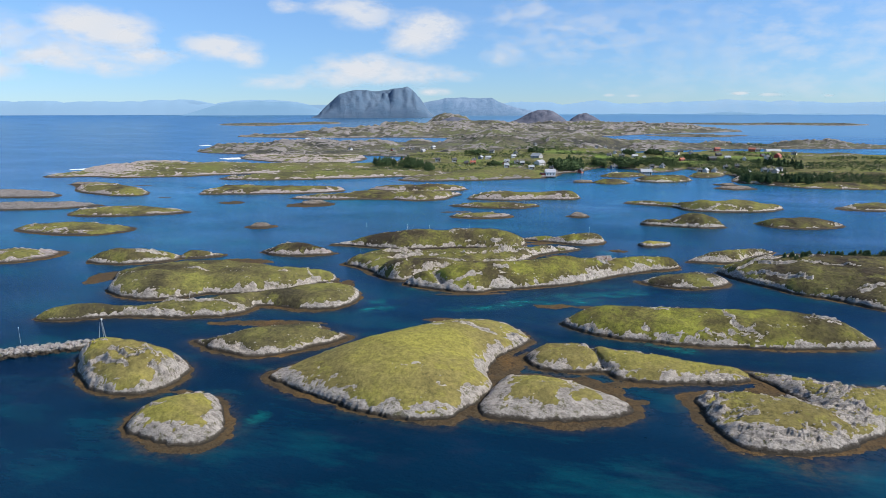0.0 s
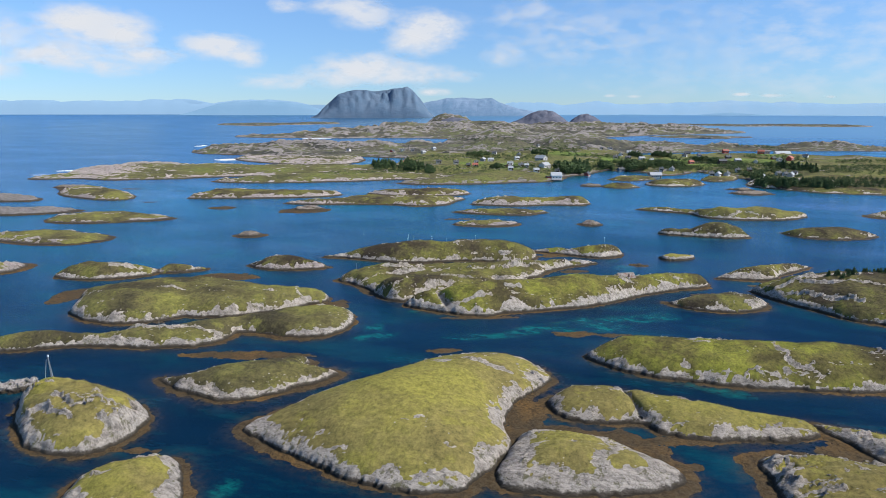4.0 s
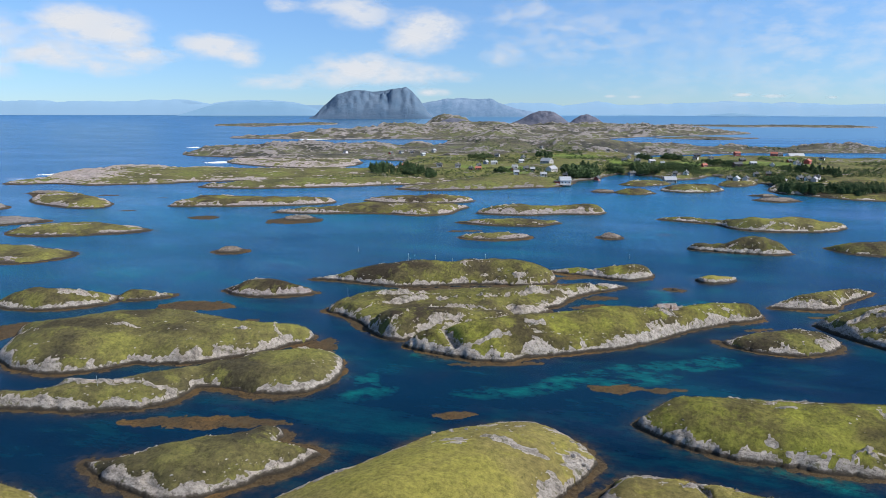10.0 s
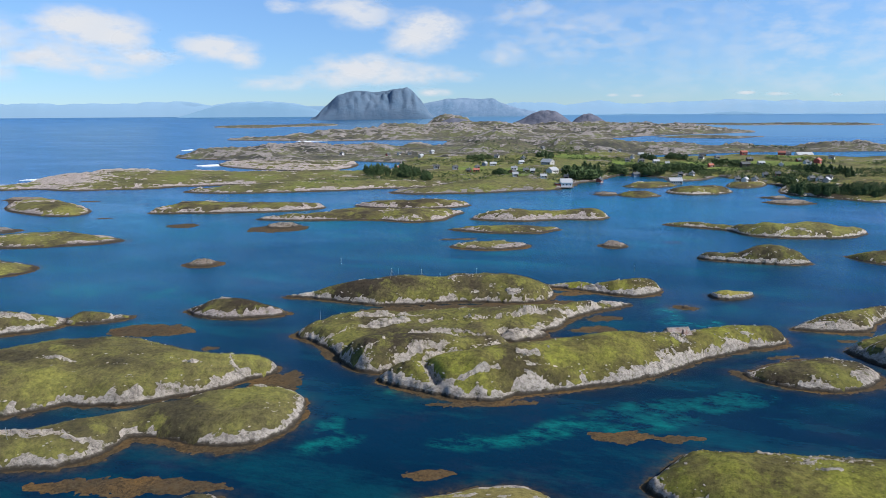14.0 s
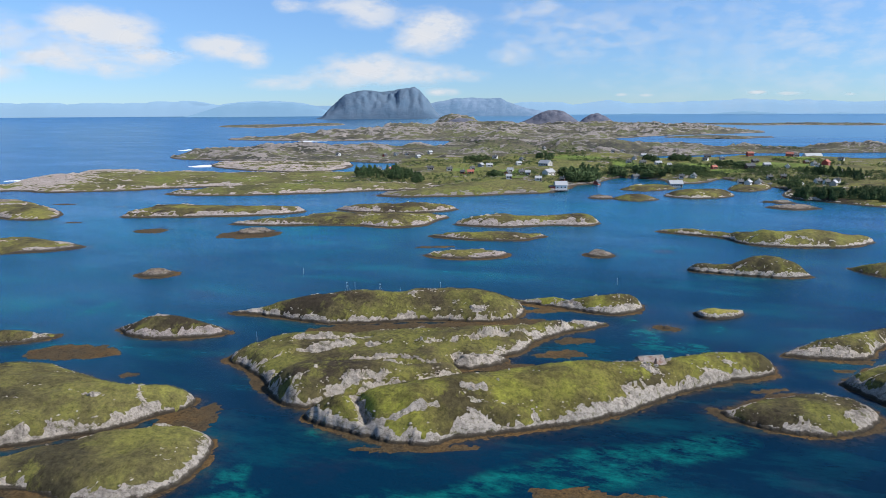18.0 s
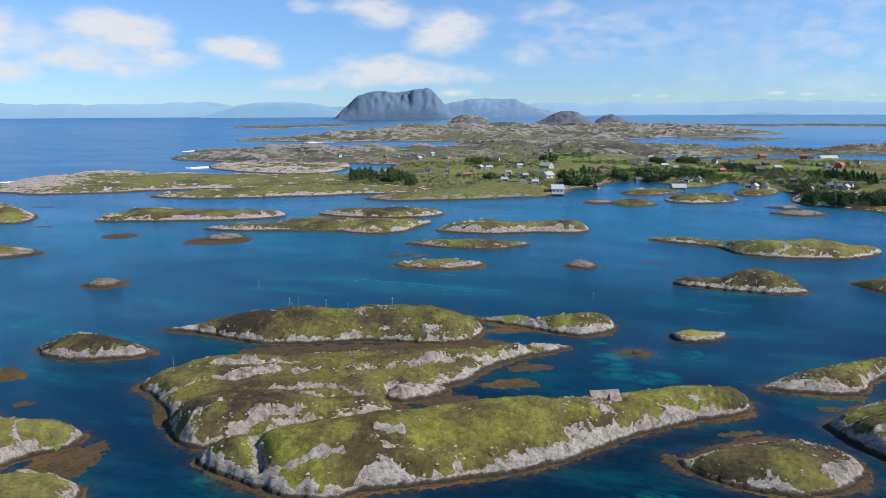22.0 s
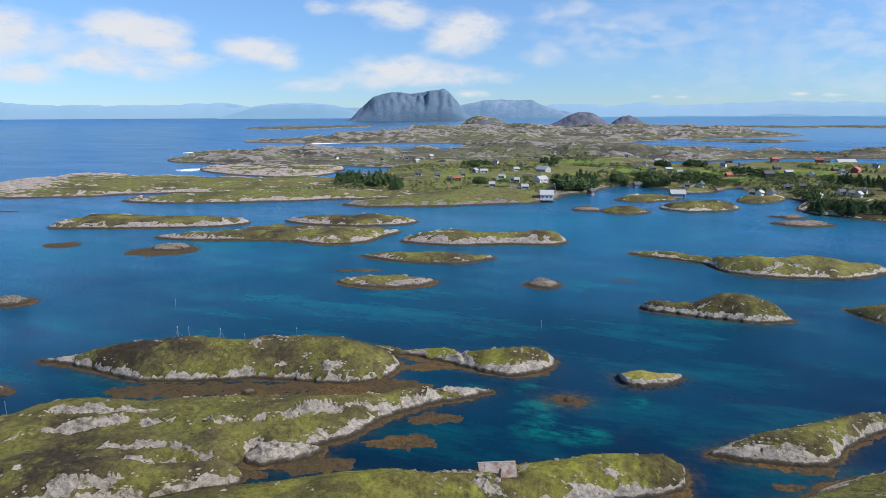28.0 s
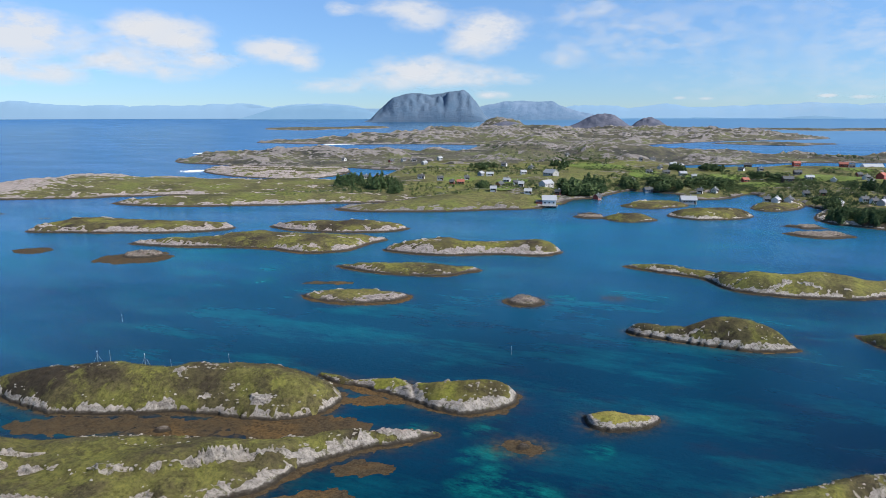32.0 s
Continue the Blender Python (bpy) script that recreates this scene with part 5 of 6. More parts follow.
def rod_bm(a, b2, r0, r1=None, sides=8):
    """A tapered rod from a to b2."""
    a, b2 = Vector(a), Vector(b2)
    bm = bmesh.new()
    bmesh.ops.create_cone(bm, cap_ends=True, segments=sides, radius1=r0, radius2=r0 if r1 is None else r1, depth=(b2 - a).length)
    turn = (b2 - a).to_track_quat("Z", "Y").to_matrix().to_4x4()
    bmesh.ops.transform(bm, matrix=Matrix.Translation((a + b2) / 2) @ turn, verts=bm.verts)
    return bm


def roof_bm(w, d, z, rise, over=0.4, thick=0.18):
    """Two pitched slabs meeting in a ridge along x."""
    bm = bmesh.new()
    hw, hd = w / 2 + over, d / 2 + over
    drop = rise * over / (d / 2)
    for top in (0, thick):
        for x in (-hw, hw):
            bm.verts.new((x, -hd, z - drop + top))
            bm.verts.new((x, 0, z + rise + top))
            bm.verts.new((x, hd, z - drop + top))
    v = list(bm.verts)
    for q in ((0, 3, 4, 1), (1, 4, 5, 2), (6, 7, 10, 9), (7, 8, 11, 10), (0, 6, 9, 3), (2, 5, 11, 8), (0, 1, 7, 6), (1, 2, 8, 7), (3, 9, 10, 4), (4, 10, 11, 5)):
        bm.faces.new([v[k] for k in q])
    bmesh.ops.recalc_face_normals(bm, faces=bm.faces[:])
    return bm


def gable_bm(w, d, h, rise):
    """House walls with gables at both ends, closed below."""
    bm = bmesh.new()
    for x in (-w / 2, w / 2):
        for y, z in ((-d / 2, -1.2), (d / 2, -1.2), (d / 2, h), (0, h + rise), (-d / 2, h)):
            bm.verts.new((x, y, z))
    v = list(bm.verts)
    bm.faces.new(v[:5])
    bm.faces.new(v[5:])
    for k in range(5):
        bm.faces.new((v[k], v[(k + 1) % 5], v[5 + (k + 1) % 5], v[5 + k]))
    bmesh.ops.recalc_face_normals(bm, faces=bm.faces[:])
    return bm


def land_height(x, y):
    best = -9.0
    for key, (x0, y0, step, z) in SURFACE.items():
        j, i = int(round((x - x0) / step)), int(round((y - y0) / step))
        if 0 <= i < z.shape[0] and 0 <= j < z.shape[1]:
            best = max(best, float(z[i, j]))
    return max(best, float(sea_level(np.array(x), np.array(y))))


def house(x, y, heading, w, d, h, wall, roof, label, group="houses of the village", name="house", windows=3, chimney=True):
    base = tagged(new(name), label, "house", group)
    base.matrix_world = pose(x, y, land_height(x, y), 0, 0, heading)
    rise = d * 0.36
    part("wall", gable_bm(w, d, h, rise), wall, base)
    part("roof", roof_bm(w, d, h, rise), roof, base)
    part("foundation", box_bm(w + 0.12, d + 0.12, 0.5, 0, 0, -0.3), GREY, base)
    gap = w / (windows + 1)
    for k in range(windows):
        win = part("window", box_bm(1.25, 0.10, 1.3, -w / 2 + gap * (k + 1), -d / 2 - 0.03, h * 0.42), WHITE, base, "white window frame")
        part("pane", box_bm(1.0, 0.06, 1.05, -w / 2 + gap * (k + 1), -d / 2 - 0.075, h * 0.42 + 0.12), PANE, win, "dark glass")
    win = part("window", box_bm(0.10, 1.25, 1.3, w / 2 + 0.03, 0, h * 0.5), WHITE, base, "white window frame")
    part("pane", box_bm(0.06, 1.0, 1.05, w / 2 + 0.075, 0, h * 0.5 + 0.12), PANE, win, "dark glass")
    part("door", box_bm(1.0, 0.12, 2.1, w * 0.38, -d / 2 - 0.03, 0.1), BROWN, base)
    if chimney:
        part("chimney", box_bm(0.7, 0.7, 1.5, w * 0.15, 0, h + rise - 0.4), GREY, base)
    return base


PAINT = {"w": (WHITE, "white"), "r": (RED, "red"), "c": (CREAM, "cream"), "o": (OCHRE, "orange"), "b": (BLUE, "blue-grey"), "n": (BROWN, "brown"), "g": (GREY, "grey")}
ROOFS = {"s": (SLATE, "dark slate"), "p": (PALE_ROOF, "pale sheet"), "t": (TILE, "red tiled")}
# x, y, heading, width, paint and roof, shore by shore
VILLAGE = []
VILLAGE += [   # west shore
    (-241, 739, 28, 7.5, "ws"),
    (-227, 737, 60, 6.3, "wt"),
    (-297, 959, 60, 6.5, "ws"),
    (-280, 954, 20, 5.7, "ws"),
    (-256, 930, 60, 6.8, "gp"),
    (-252, 973, 60, 6.5, "gp"),
    (-309, 945, 60, 6.4, "rs"),
    (-384, 956, -30, 6.0, "ws"),
    (-185, 745, 14, 6.7, "ws"),
    (-162, 735, 20, 6.0, "ws"),
    (-143, 714, 5, 4.5, "rs"),
    (-136, 717, 14, 6.7, "ot"),
    (-142, 752, 28, 4.6, "ws"),
    (-143, 801, 75, 6.6, "bp"),
    (-133, 798, 20, 7.6, "wp"),
    (-147, 906, -8, 6.4, "ws"),
    (-104, 820, 28, 6.1, "wp"),
    (-109, 876, 75, 6.1, "gs"),
]
VILLAGE += [   # harbour
    (-101, 743, -8, 6.4, "gp"),
    (-86, 718, 20, 5.6, "ws"),
    (-77, 697, 5, 4.5, "gp"),
    (-60, 716, 60, 12.1, "wp"),
    (-72, 798, -30, 13.9, "gp"),
    (-87, 649, 14, 5.0, "wp"),
    (-97, 705, 60, 5.5, "os"),
    (-63, 660, 14, 5.9, "wp"),
    (-44, 682, -8, 4.5, "rs"),
    (-50, 739, 75, 5.3, "gs"),
    (-32, 725, 60, 8.4, "ws"),
    (-14, 684, 60, 5.2, "rs"),
    (-107, 1101, 60, 6.3, "gs"),
    (-4, 1047, 5, 5.2, "ws"),
    (9, 1085, 28, 6.9, "ws"),
    (23, 941, 60, 5.2, "ws"),
    (36, 999, 20, 8.3, "wp"),
    (45, 965, 60, 6.7, "wp"),
]
VILLAGE += [   # quay
    (4, 782, 20, 5.1, "ws"),
    (15, 864, -8, 6.4, "ws"),
    (31, 882, 14, 7.2, "gs"),
    (47, 867, 20, 7.6, "wp"),
    (57, 838, 5, 4.5, "wp"),
    (20, 746, 28, 7.2, "bs"),
    (51, 682, 14, 12.0, "gp"),
    (71, 735, 60, 4.5, "ws"),
    (60, 728, -8, 4.5, "ws"),
    (100, 823, 28, 6.0, "rt"),
    (106, 943, -30, 6.5, "ws"),
    (121, 1044, -8, 9.6, "ns"),
    (125, 948, 20, 5.3, "gs"),
    (134, 822, 14, 9.4, "ns"),
    (152, 893, 14, 7.4, "ns"),
    (157, 858, 14, 7.6, "gp"),
    (173, 840, 75, 4.5, "wp"),
    (171, 1030, 20, 8.8, "rt"),
]
VILLAGE += [   # east shore
    (103, 688, 5, 4.5, "ws"),
    (109, 687, 60, 5.7, "wp"),
    (118, 693, 60, 5.8, "ws"),
    (135, 735, 5, 4.5, "ws"),
    (147, 739, -8, 4.5, "rs"),
    (222, 1046, -8, 9.8, "rt"),
    (231, 1049, -8, 6.8, "ws"),
    (260, 1086, 20, 26.0, "wp"),
    (208, 910, 20, 5.1, "rs"),
    (201, 854, 28, 4.7, "ws"),
    (201, 838, 60, 6.3, "ws"),
    (217, 871, 60, 10.3, "rt"),
    (169, 716, 20, 5.6, "ws"),
    (172, 703, 20, 4.6, "ws"),
    (184, 718, -30, 5.2, "ws"),
    (206, 783, 5, 5.3, "ws"),
    (174, 691, 60, 7.2, "gp"),
    (145, 682, 60, 10.5, "gp"),
    (260, 968, -30, 6.9, "ws"),
]
dice = random.Random(5)
for hx, hy, hd, hw, code in VILLAGE:
    wall, wname = PAINT[code[0]]
    roof, rname = ROOFS[code[1]]
    size = "long low" if hw > 17 else "small" if hw < 8 else "two-storey" if hw < 10.5 else "broad"
    tall = 3.0 if hw > 17 or hw < 8 else 4.6 if hw < 10.5 else 3.8
    house(hx, hy, hd, hw * 0.9, min(max(hw * 0.6, 4.6), 9.0), tall * 0.85, wall, roof, f"{size} {wname} timber house with a {rname} roof", windows=3 if hw < 12 else 5, chimney=hw < 14)

# ---- trees ----
LEAF, t, b = material("conifer_needles", 0.9)
b.inputs["Specular IOR Level"].default_value = 0.15
isl = t.nodes.new("ShaderNodeNewGeometry")
t.links.new(ramp(t, isl.outputs["Random Per Island"], [(0.0, (0.030, 0.058, 0.024)), (0.6, (0.058, 0.092, 0.036)), (1.0, (0.10, 0.13, 0.05))]), b.inputs["Base Color"])
SCRUB, t, b = material("scrub_leaves", 0.9)
b.inputs["Specular IOR Level"].default_value = 0.15
isl = t.nodes.new("ShaderNodeNewGeometry")
t.links.new(ramp(t, isl.outputs["Random Per Island"], [(0.0, (0.040, 0.066, 0.026)), (0.6, (0.070, 0.104, 0.038)), (1.0, (0.115, 0.145, 0.055))]), b.inputs["Base Color"])
BARK = plain("bark", (0.11, 0.08, 0.06), 0.95, 0.2)


def crown_mesh(seed, conifer, clumps):
    """A crown of many small leafy clumps with gaps, one metre tall."""
    dice = random.Random(seed)
    verts, faces = [], []
    for k in range(clumps):
        if conifer:
            h = dice.random() ** 1.3
            reach = (0.30 * (1 - h) + 0.02) * (0.55 + 0.6 * dice.random())
            z = 0.12 + 0.86 * h
        else:
            h = dice.random()
            reach = 0.46 * math.sqrt(max(0.02, 1 - (2 * h - 0.85) ** 2)) * (0.35 + 0.75 * dice.random())
            z = 0.16 + 0.8 * h
        a = dice.uniform(0, 2 * math.pi)
        c = Vector((reach * math.cos(a), reach * math.sin(a), z))
        s = dice.uniform(0.06, 0.13) * (1.0 if conifer else 1.25)
        n = len(verts)
        tilt = Euler((dice.uniform(-0.9, 0.9), dice.uniform(-0.9, 0.9), dice.uniform(0, 6))).to_matrix()
        for p in ((1, 0, -0.35), (-0.5, 0.87, -0.35), (-0.5, -0.87, -0.35), (0, 0, 0.55), (0, 0, -0.6)):
            verts.append(c + tilt @ (Vector(p) * s * dice.uniform(0.7, 1.3)))
        faces += [(n, n + 1, n + 3), (n + 1, n + 2, n + 3), (n + 2, n, n + 3), (n + 1, n, n + 4), (n + 2, n + 1, n + 4), (n, n + 2, n + 4)]
    me = bpy.data.meshes.new("crown")
    me.from_pydata(verts, [], faces)
    me.materials.append(LEAF if conifer else SCRUB)
    return me


def trunk_mesh(conifer):
    bm = rod_bm((0, 0, -0.08), (0, 0, 0.9 if conifer else 0.55), 0.035, 0.008, 7)
    dice = random.Random(3)
    for k in range(5):
        a, z = dice.uniform(0, 6.28), 0.25 + 0.1 * k * (1 if conifer else 0.6)
        limb = rod_bm((0, 0, z), (0.2 * math.cos(a), 0.2 * math.sin(a), z + 0.1), 0.012, 0.004, 5)
        tmp = bpy.data.meshes.new("limb")
        limb.to_mesh(tmp)
        limb.free()
        bm.from_mesh(tmp)
    me = bpy.data.meshes.new("trunk")
    bm.to_mesh(me)
    bm.free()
    me.materials.append(BARK)
    return me


TRUNKS = {True: trunk_mesh(True), False: trunk_mesh(False)}
CROWNS = {True: [crown_mesh(k, True, 110) for k in range(5)], False: [crown_mesh(20 + k, False, 90) for k in range(5)]}


def tree(x, y, height, conifer, dice, group):
    ob = tagged(new("conifer" if conifer else "scrub_tree"), "dark green spruce with a tapering crown" if conifer else "round leafy scrub tree in full summer leaf", "tree", group)
    wide = height * dice.uniform(0.85, 1.25)
    ob.matrix_world = pose(x, y, land_height(x, y) - 0.1, 0, 0, dice.uniform(0, 360)) @ Matrix.Diagonal((wide, wide, height, 1))
    child("trunk", TRUNKS[conifer], ob)
    child("crown", dice.choice(CROWNS[conifer]), ob)


def grove(cx, cy, a, b2, deg, count, height, conifer, group, seed):
    dice = random.Random(seed)
    for k in range(count):
        r, f = math.sqrt(dice.random()), dice.uniform(0, 2 * math.pi)
        u, w = a * r * math.cos(f), b2 * r * math.sin(f)
        c, s = math.cos(radians(deg)), math.sin(radians(deg))
        x, y = cx + u * c - w * s, cy + u * s + w * c
        if land_height(x, y) > 0.7:
            tree(x, y, height * dice.uniform(0.7, 1.25), conifer, dice, group)

grove(-210, 688, 23, 43, 18, 40, 7.5, True, "trees by the lagoon", 1)
grove(-176, 662, 9, 21, 18, 24, 6, True, "trees by the lagoon", 2)
grove(-242, 709, 10, 42, 17, 26, 6.5, True, "trees by the lagoon", 3)
grove(-30, 700, 15, 28, 18, 60, 8, False, "trees by the boathouse", 4)
grove(-22, 729, 9, 27, 18, 28, 8, True, "trees by the boathouse", 5)
grove(-107, 688, 5, 21, 18, 12, 5.5, False, "garden trees", 6)
grove(7, 752, 6, 28, 18, 22, 7, False, "trees on the harbour shore", 7)
grove(33, 760, 12, 24, 18, 40, 6.5, False, "trees on the harbour shore", 8)
grove(66, 780, 22, 25, 18, 60, 6, False, "trees behind the quay", 9)
grove(42, 928, 7, 31, 17, 18, 7, True, "trees behind the quay", 10)
grove(77, 939, 12, 24, 17, 26, 6, False, "trees behind the quay", 11)
grove(65, 695, 8, 15, 18, 24, 6.5, False, "trees on the quay", 12)
grove(120, 851, 9, 30, 17, 24, 6, False, "garden trees", 13)
grove(137, 681, 9, 17, 18, 34, 6, False, "trees on the harbour point", 14)
grove(196, 772, 16, 37, 18, 36, 7, True, "trees on the east shore", 15)
grove(-87, 929, 9, 42, 17, 18, 7, True, "spruces on the knoll", 16)
grove(-169, 887, 16, 32, 17, 22, 5, False, "garden trees", 17)
grove(-8, 690, 6, 12, 18, 12, 5, False, "garden trees", 18)
grove(109, 702, 3, 11, 18, 8, 4.5, False, "trees on the holm", 19)
grove(146, 622, 17, 14, 150, 60, 5.5, True, "spruces of the harbour wood", 30)
grove(180, 612, 24, 16, 160, 40, 5.5, True, "spruces of the harbour wood", 31)
grove(104, 280, 16, 4, 14, 42, 1.9, True, "spruces of the plantation", 40)
grove(123, 287, 14, 5, 14, 36, 2, True, "spruces of the plantation", 41)
grove(83, 263, 5, 3, 14, 14, 1.8, True, "spruces of the plantation", 42)


def wood(cx, cy, a, b2, deg, count, height, seed, conifer=False):
    """Far scrub that nobody could count, as one thing."""
    dice = random.Random(seed)
    verts, faces = [], []
    base = [np.array([v.co[:] for v in m.vertices]) for m in CROWNS[conifer][:3]]
    tris = [np.array([p.vertices[:] for p in m.polygons]) for m in CROWNS[conifer][:3]]
    n = 0
    for k in range(count):
        r, f = math.sqrt(dice.random()), dice.uniform(0, 2 * math.pi)
        u, w = a * r * math.cos(f), b2 * r * math.sin(f)
        c, s = math.cos(radians(deg)), math.sin(radians(deg))
        x, y = cx + u * c - w * s, cy + u * s + w * c
        z = land_height(x, y)
        if z < 0.8 + float(sea_level(np.array(x), np.array(y))):
            continue
        q = k % 3
        h = height * dice.uniform(0.5, 1.3)
        keep = len(tris[q]) // 4 // 6 * 6
        verts.append(base[q][:keep // 6 * 5] * (h * 1.5, h * 1.5, h) + (x, y, z - 0.15 * h))
        faces.append(tris[q][:keep] + n)
        n += keep // 6 * 5
    if verts:
        me = bpy.data.meshes.new("scrub_wood")
        me.from_pydata(np.concatenate(verts).tolist(), [], np.concatenate(faces).tolist())
        me.materials.append(LEAF if conifer else SCRUB)
        tagged(new("scrub_wood", me), "distant patch of dark green scrub and bushes", "scrub", "", "stuff")

wood(-208, 684, 30, 58, 18, 260, 2.4, 1, True)
wood(-129, 685, 52, 52, 18, 300, 1.8, 2)
wood(-195, 842, 56, 60, 17, 200, 2.2, 3)
wood(-123, 864, 56, 59, 17, 240, 2.4, 4)
wood(-66, 705, 28, 61, 18, 200, 2.0, 5)
wood(3, 776, 36, 52, 17, 300, 2.6, 6)
wood(-17, 897, 37, 60, 17, 160, 2.6, 7)
wood(52, 819, 42, 46, 17, 320, 2.8, 8)
wood(79, 760, 28, 38, 18, 260, 2.6, 9)
wood(120, 858, 32, 76, 17, 320, 2.6, 10)
wood(114, 762, 37, 38, 18, 260, 2.2, 11)
wood(163, 801, 38, 74, 18, 340, 2.6, 12)
wood(162, 718, 29, 32, 18, 300, 2.8, 13, True)
wood(202, 790, 23, 50, 18, 300, 3.0, 14, True)
wood(218, 933, 40, 46, 17, 180, 2.6, 15)
wood(-121, 1058, 93, 83, 17, 200, 3.0, 16)
wood(-344, 1442, 69, 64, 15, 90, 4.5, 17, True)
wood(-83, 1013, 44, 62, 17, 140, 3.0, 18)
wood(257, 1235, 40, 59, 16, 120, 3.5, 19, True)
wood(-221, 656, 29, 35, 18, 120, 1.6, 20)
wood(-246, 626, 28, 33, 18, 90, 1.4, 21)
wood(165, 625, 34, 18, 152, 330, 3.4, 40, True)
wood(225, 640, 50, 36, 170, 420, 3.4, 41, True)
wood(150, 650, 16, 14, 150, 120, 2.6, 42)
wood(300, 790, 90, 50, 10, 420, 2.8, 43)
wood(340, 880, 80, 60, 10, 300, 2.8, 44)
wood(120, 290, 26, 12, 14, 260, 0.9, 45, True)

LAWN = grass_material("hayfield", (0.13, 0.19, 0.035), (0.15, 0.19, 0.045), (0.11, 0.14, 0.035), (0.22, 0.22, 0.09), 0.02, 0.3)


def field(cx, cy, a, b2, deg, seed):
    """A mown field lying on the land."""
    reach = max(a, b2) * 1.1
    x, y = np.meshgrid(np.arange(cx - reach, cx + reach, 3.0), np.arange(cy - reach, cy + reach, 3.0))
    d = inland([(cx, cy, a, b2, deg)], x, y) + 3 * fbm(x, y, 20, 3, 0.5, seed)
    z = np.array([[land_height(p, q) for p, q in zip(r0, r1)] for r0, r1 in zip(x, y)])
    z = blur(z, 1.5) + 0.35
    me = sheet_mesh("field", x, y, z, (d > 0) & (z > 1.0), LAWN)
    if len(me.polygons):
        tagged(new("field", me), "bright green mown hayfield among the houses", "field", "hayfields")

field(-47, 946, 30, 43, 17, 1)
field(-97, 755, 13, 21, 17, 2)
field(79, 857, 30, 26, 17, 3)
field(15, 838, 17, 19, 17, 4)
field(176, 876, 24, 26, 17, 5)
field(-96, 674, 18, 16, 18, 6)
field(7, 890, 15, 22, 17, 7)
field(213, 983, 21, 26, 17, 8)
field(114, 800, 20, 16, 18, 9)
field(-152, 755, 16, 22, 17, 10)

# ---- cabin, boathouse, masts ----
BRICKWORK = plain("weathered_brick", (0.21, 0.135, 0.105), 0.9, 0.2)


def cabin(x, y, heading):
    base = tagged(new("cabin"), "ruined cabin whose rusty sheet roof slumps to the ground among rocks", "cabin")
    base.matrix_world = pose(x, y, max(ground_at("l4", x, y), ground_at("l4", x - 1.5, y - 1.5)) - 0.4, 0, 0, heading)
    part("wall", gable_bm(5.6, 4.2, 0.1, 1.1), TIMBER, base)
    for side in (-1, 1):
        for k in range(6):
            bm = box_bm(1.06, 2.9, 0.06, -2.6 + 1.04 * k, 0, 0)
            bmesh.ops.rotate(bm, cent=(0, 0, 0), matrix=Matrix.Rotation(side * -radians(29 + 1.5 * (k % 2)), 3, "X"), verts=bm.verts)
            bmesh.ops.translate(bm, vec=(0, side * 1.2, 0.62 + 0.04 * (k % 2)), verts=bm.verts)
            part("roof_sheet", bm, RUST, base, "rust-streaked roof sheet" if k == 0 else "")
    part("ridge_board", box_bm(6.3, 0.3, 0.08, 0, 0, 1.34), TIMBER, base, "grey ridge board")
    part("chimney", rod_bm((0.3, -2.5, -0.8), (0.3, -2.4, 1.05), 0.75, 0.32, 6), BRICKWORK, base, "crumbling brick chimney stub")
    part("chimney_cap", rod_bm((0.3, -2.4, 1.05), (0.3, -2.4, 1.6), 0.26, 0.2, 6), BRICKWORK, base)
    for k in range(4):
        part("fallen_board", rod_bm((3.0 + 0.35 * k, -1.5 + 0.6 * k, 0.1), (4.9 + 0.3 * k, -0.7 + 0.5 * k, 0.35), 0.09, 0.07, 5), TIMBER, base)


cabin(11.9, 257.9, 22)


def boathouse(x, y, heading):
    base = tagged(new("boathouse"), "white boathouse with a red end standing on piles over the water", "boathouse")
    base.matrix_world = pose(x, y, 1.6, 0, 0, heading)
    part("wall", gable_bm(9.5, 8.5, 3.6, 2.8), WHITE, base)
    part("roof", roof_bm(9.5, 8.5, 3.6, 2.8), PALE_ROOF, base)
    annex = part("annex", box_bm(4.5, 7.5, 3.6, -6.9, 0, -1.2, 0.05), RED, base, "red boarded annex")
    part("annex_roof", box_bm(5.0, 8.0, 0.18, -6.9, 0, 2.45), SLATE, annex)
    part("deck", box_bm(16, 3.0, 0.25, -2, -5.6, -0.45), TIMBER, base, "grey plank deck")
    for k in range(6):
        part("pile", rod_bm((-9 + 2.8 * k, -6.7, -2.6), (-9 + 2.8 * k, -6.7, -0.4), 0.16), TIMBER, base)
    for k in range(3):
        win = part("window", box_bm(1.1, 0.1, 1.2, -3 + 3 * k, -4.28, 1.2), GREY, base)
        part("pane", box_bm(0.9, 0.06, 1.0, -3 + 3 * k, -4.33, 1.3), PANE, win)


boathouse(-41.5, 633.1, 14)


def tripod_mast(x, y, z, height):
    base = tagged(new("mast"), "grey tripod mast of steel tubes on a rock islet", "mast")
    base.matrix_world = pose(x, y, z)
    for k in range(3):
        a = 2.1 * k
        part("leg", rod_bm((1.0 * math.cos(a), 1.0 * math.sin(a), -0.4), (0.25 * math.cos(a), 0.25 * math.sin(a), height * (1, 0.94, 0.9)[k]), 0.10, 0.06), STEEL, base)
    for k in range(4):
        f = 0.18 + 0.2 * k
        q = 1.0 - 0.75 * f
        part("brace", rod_bm((q, 0, height * f), (q * math.cos(2.1), q * math.sin(2.1), height * f), 0.05), STEEL, base)
    part("lamp", box_bm(0.35, 0.35, 0.5, 0.25, 0, height, 0.05), WHITE, base, "white lamp housing")


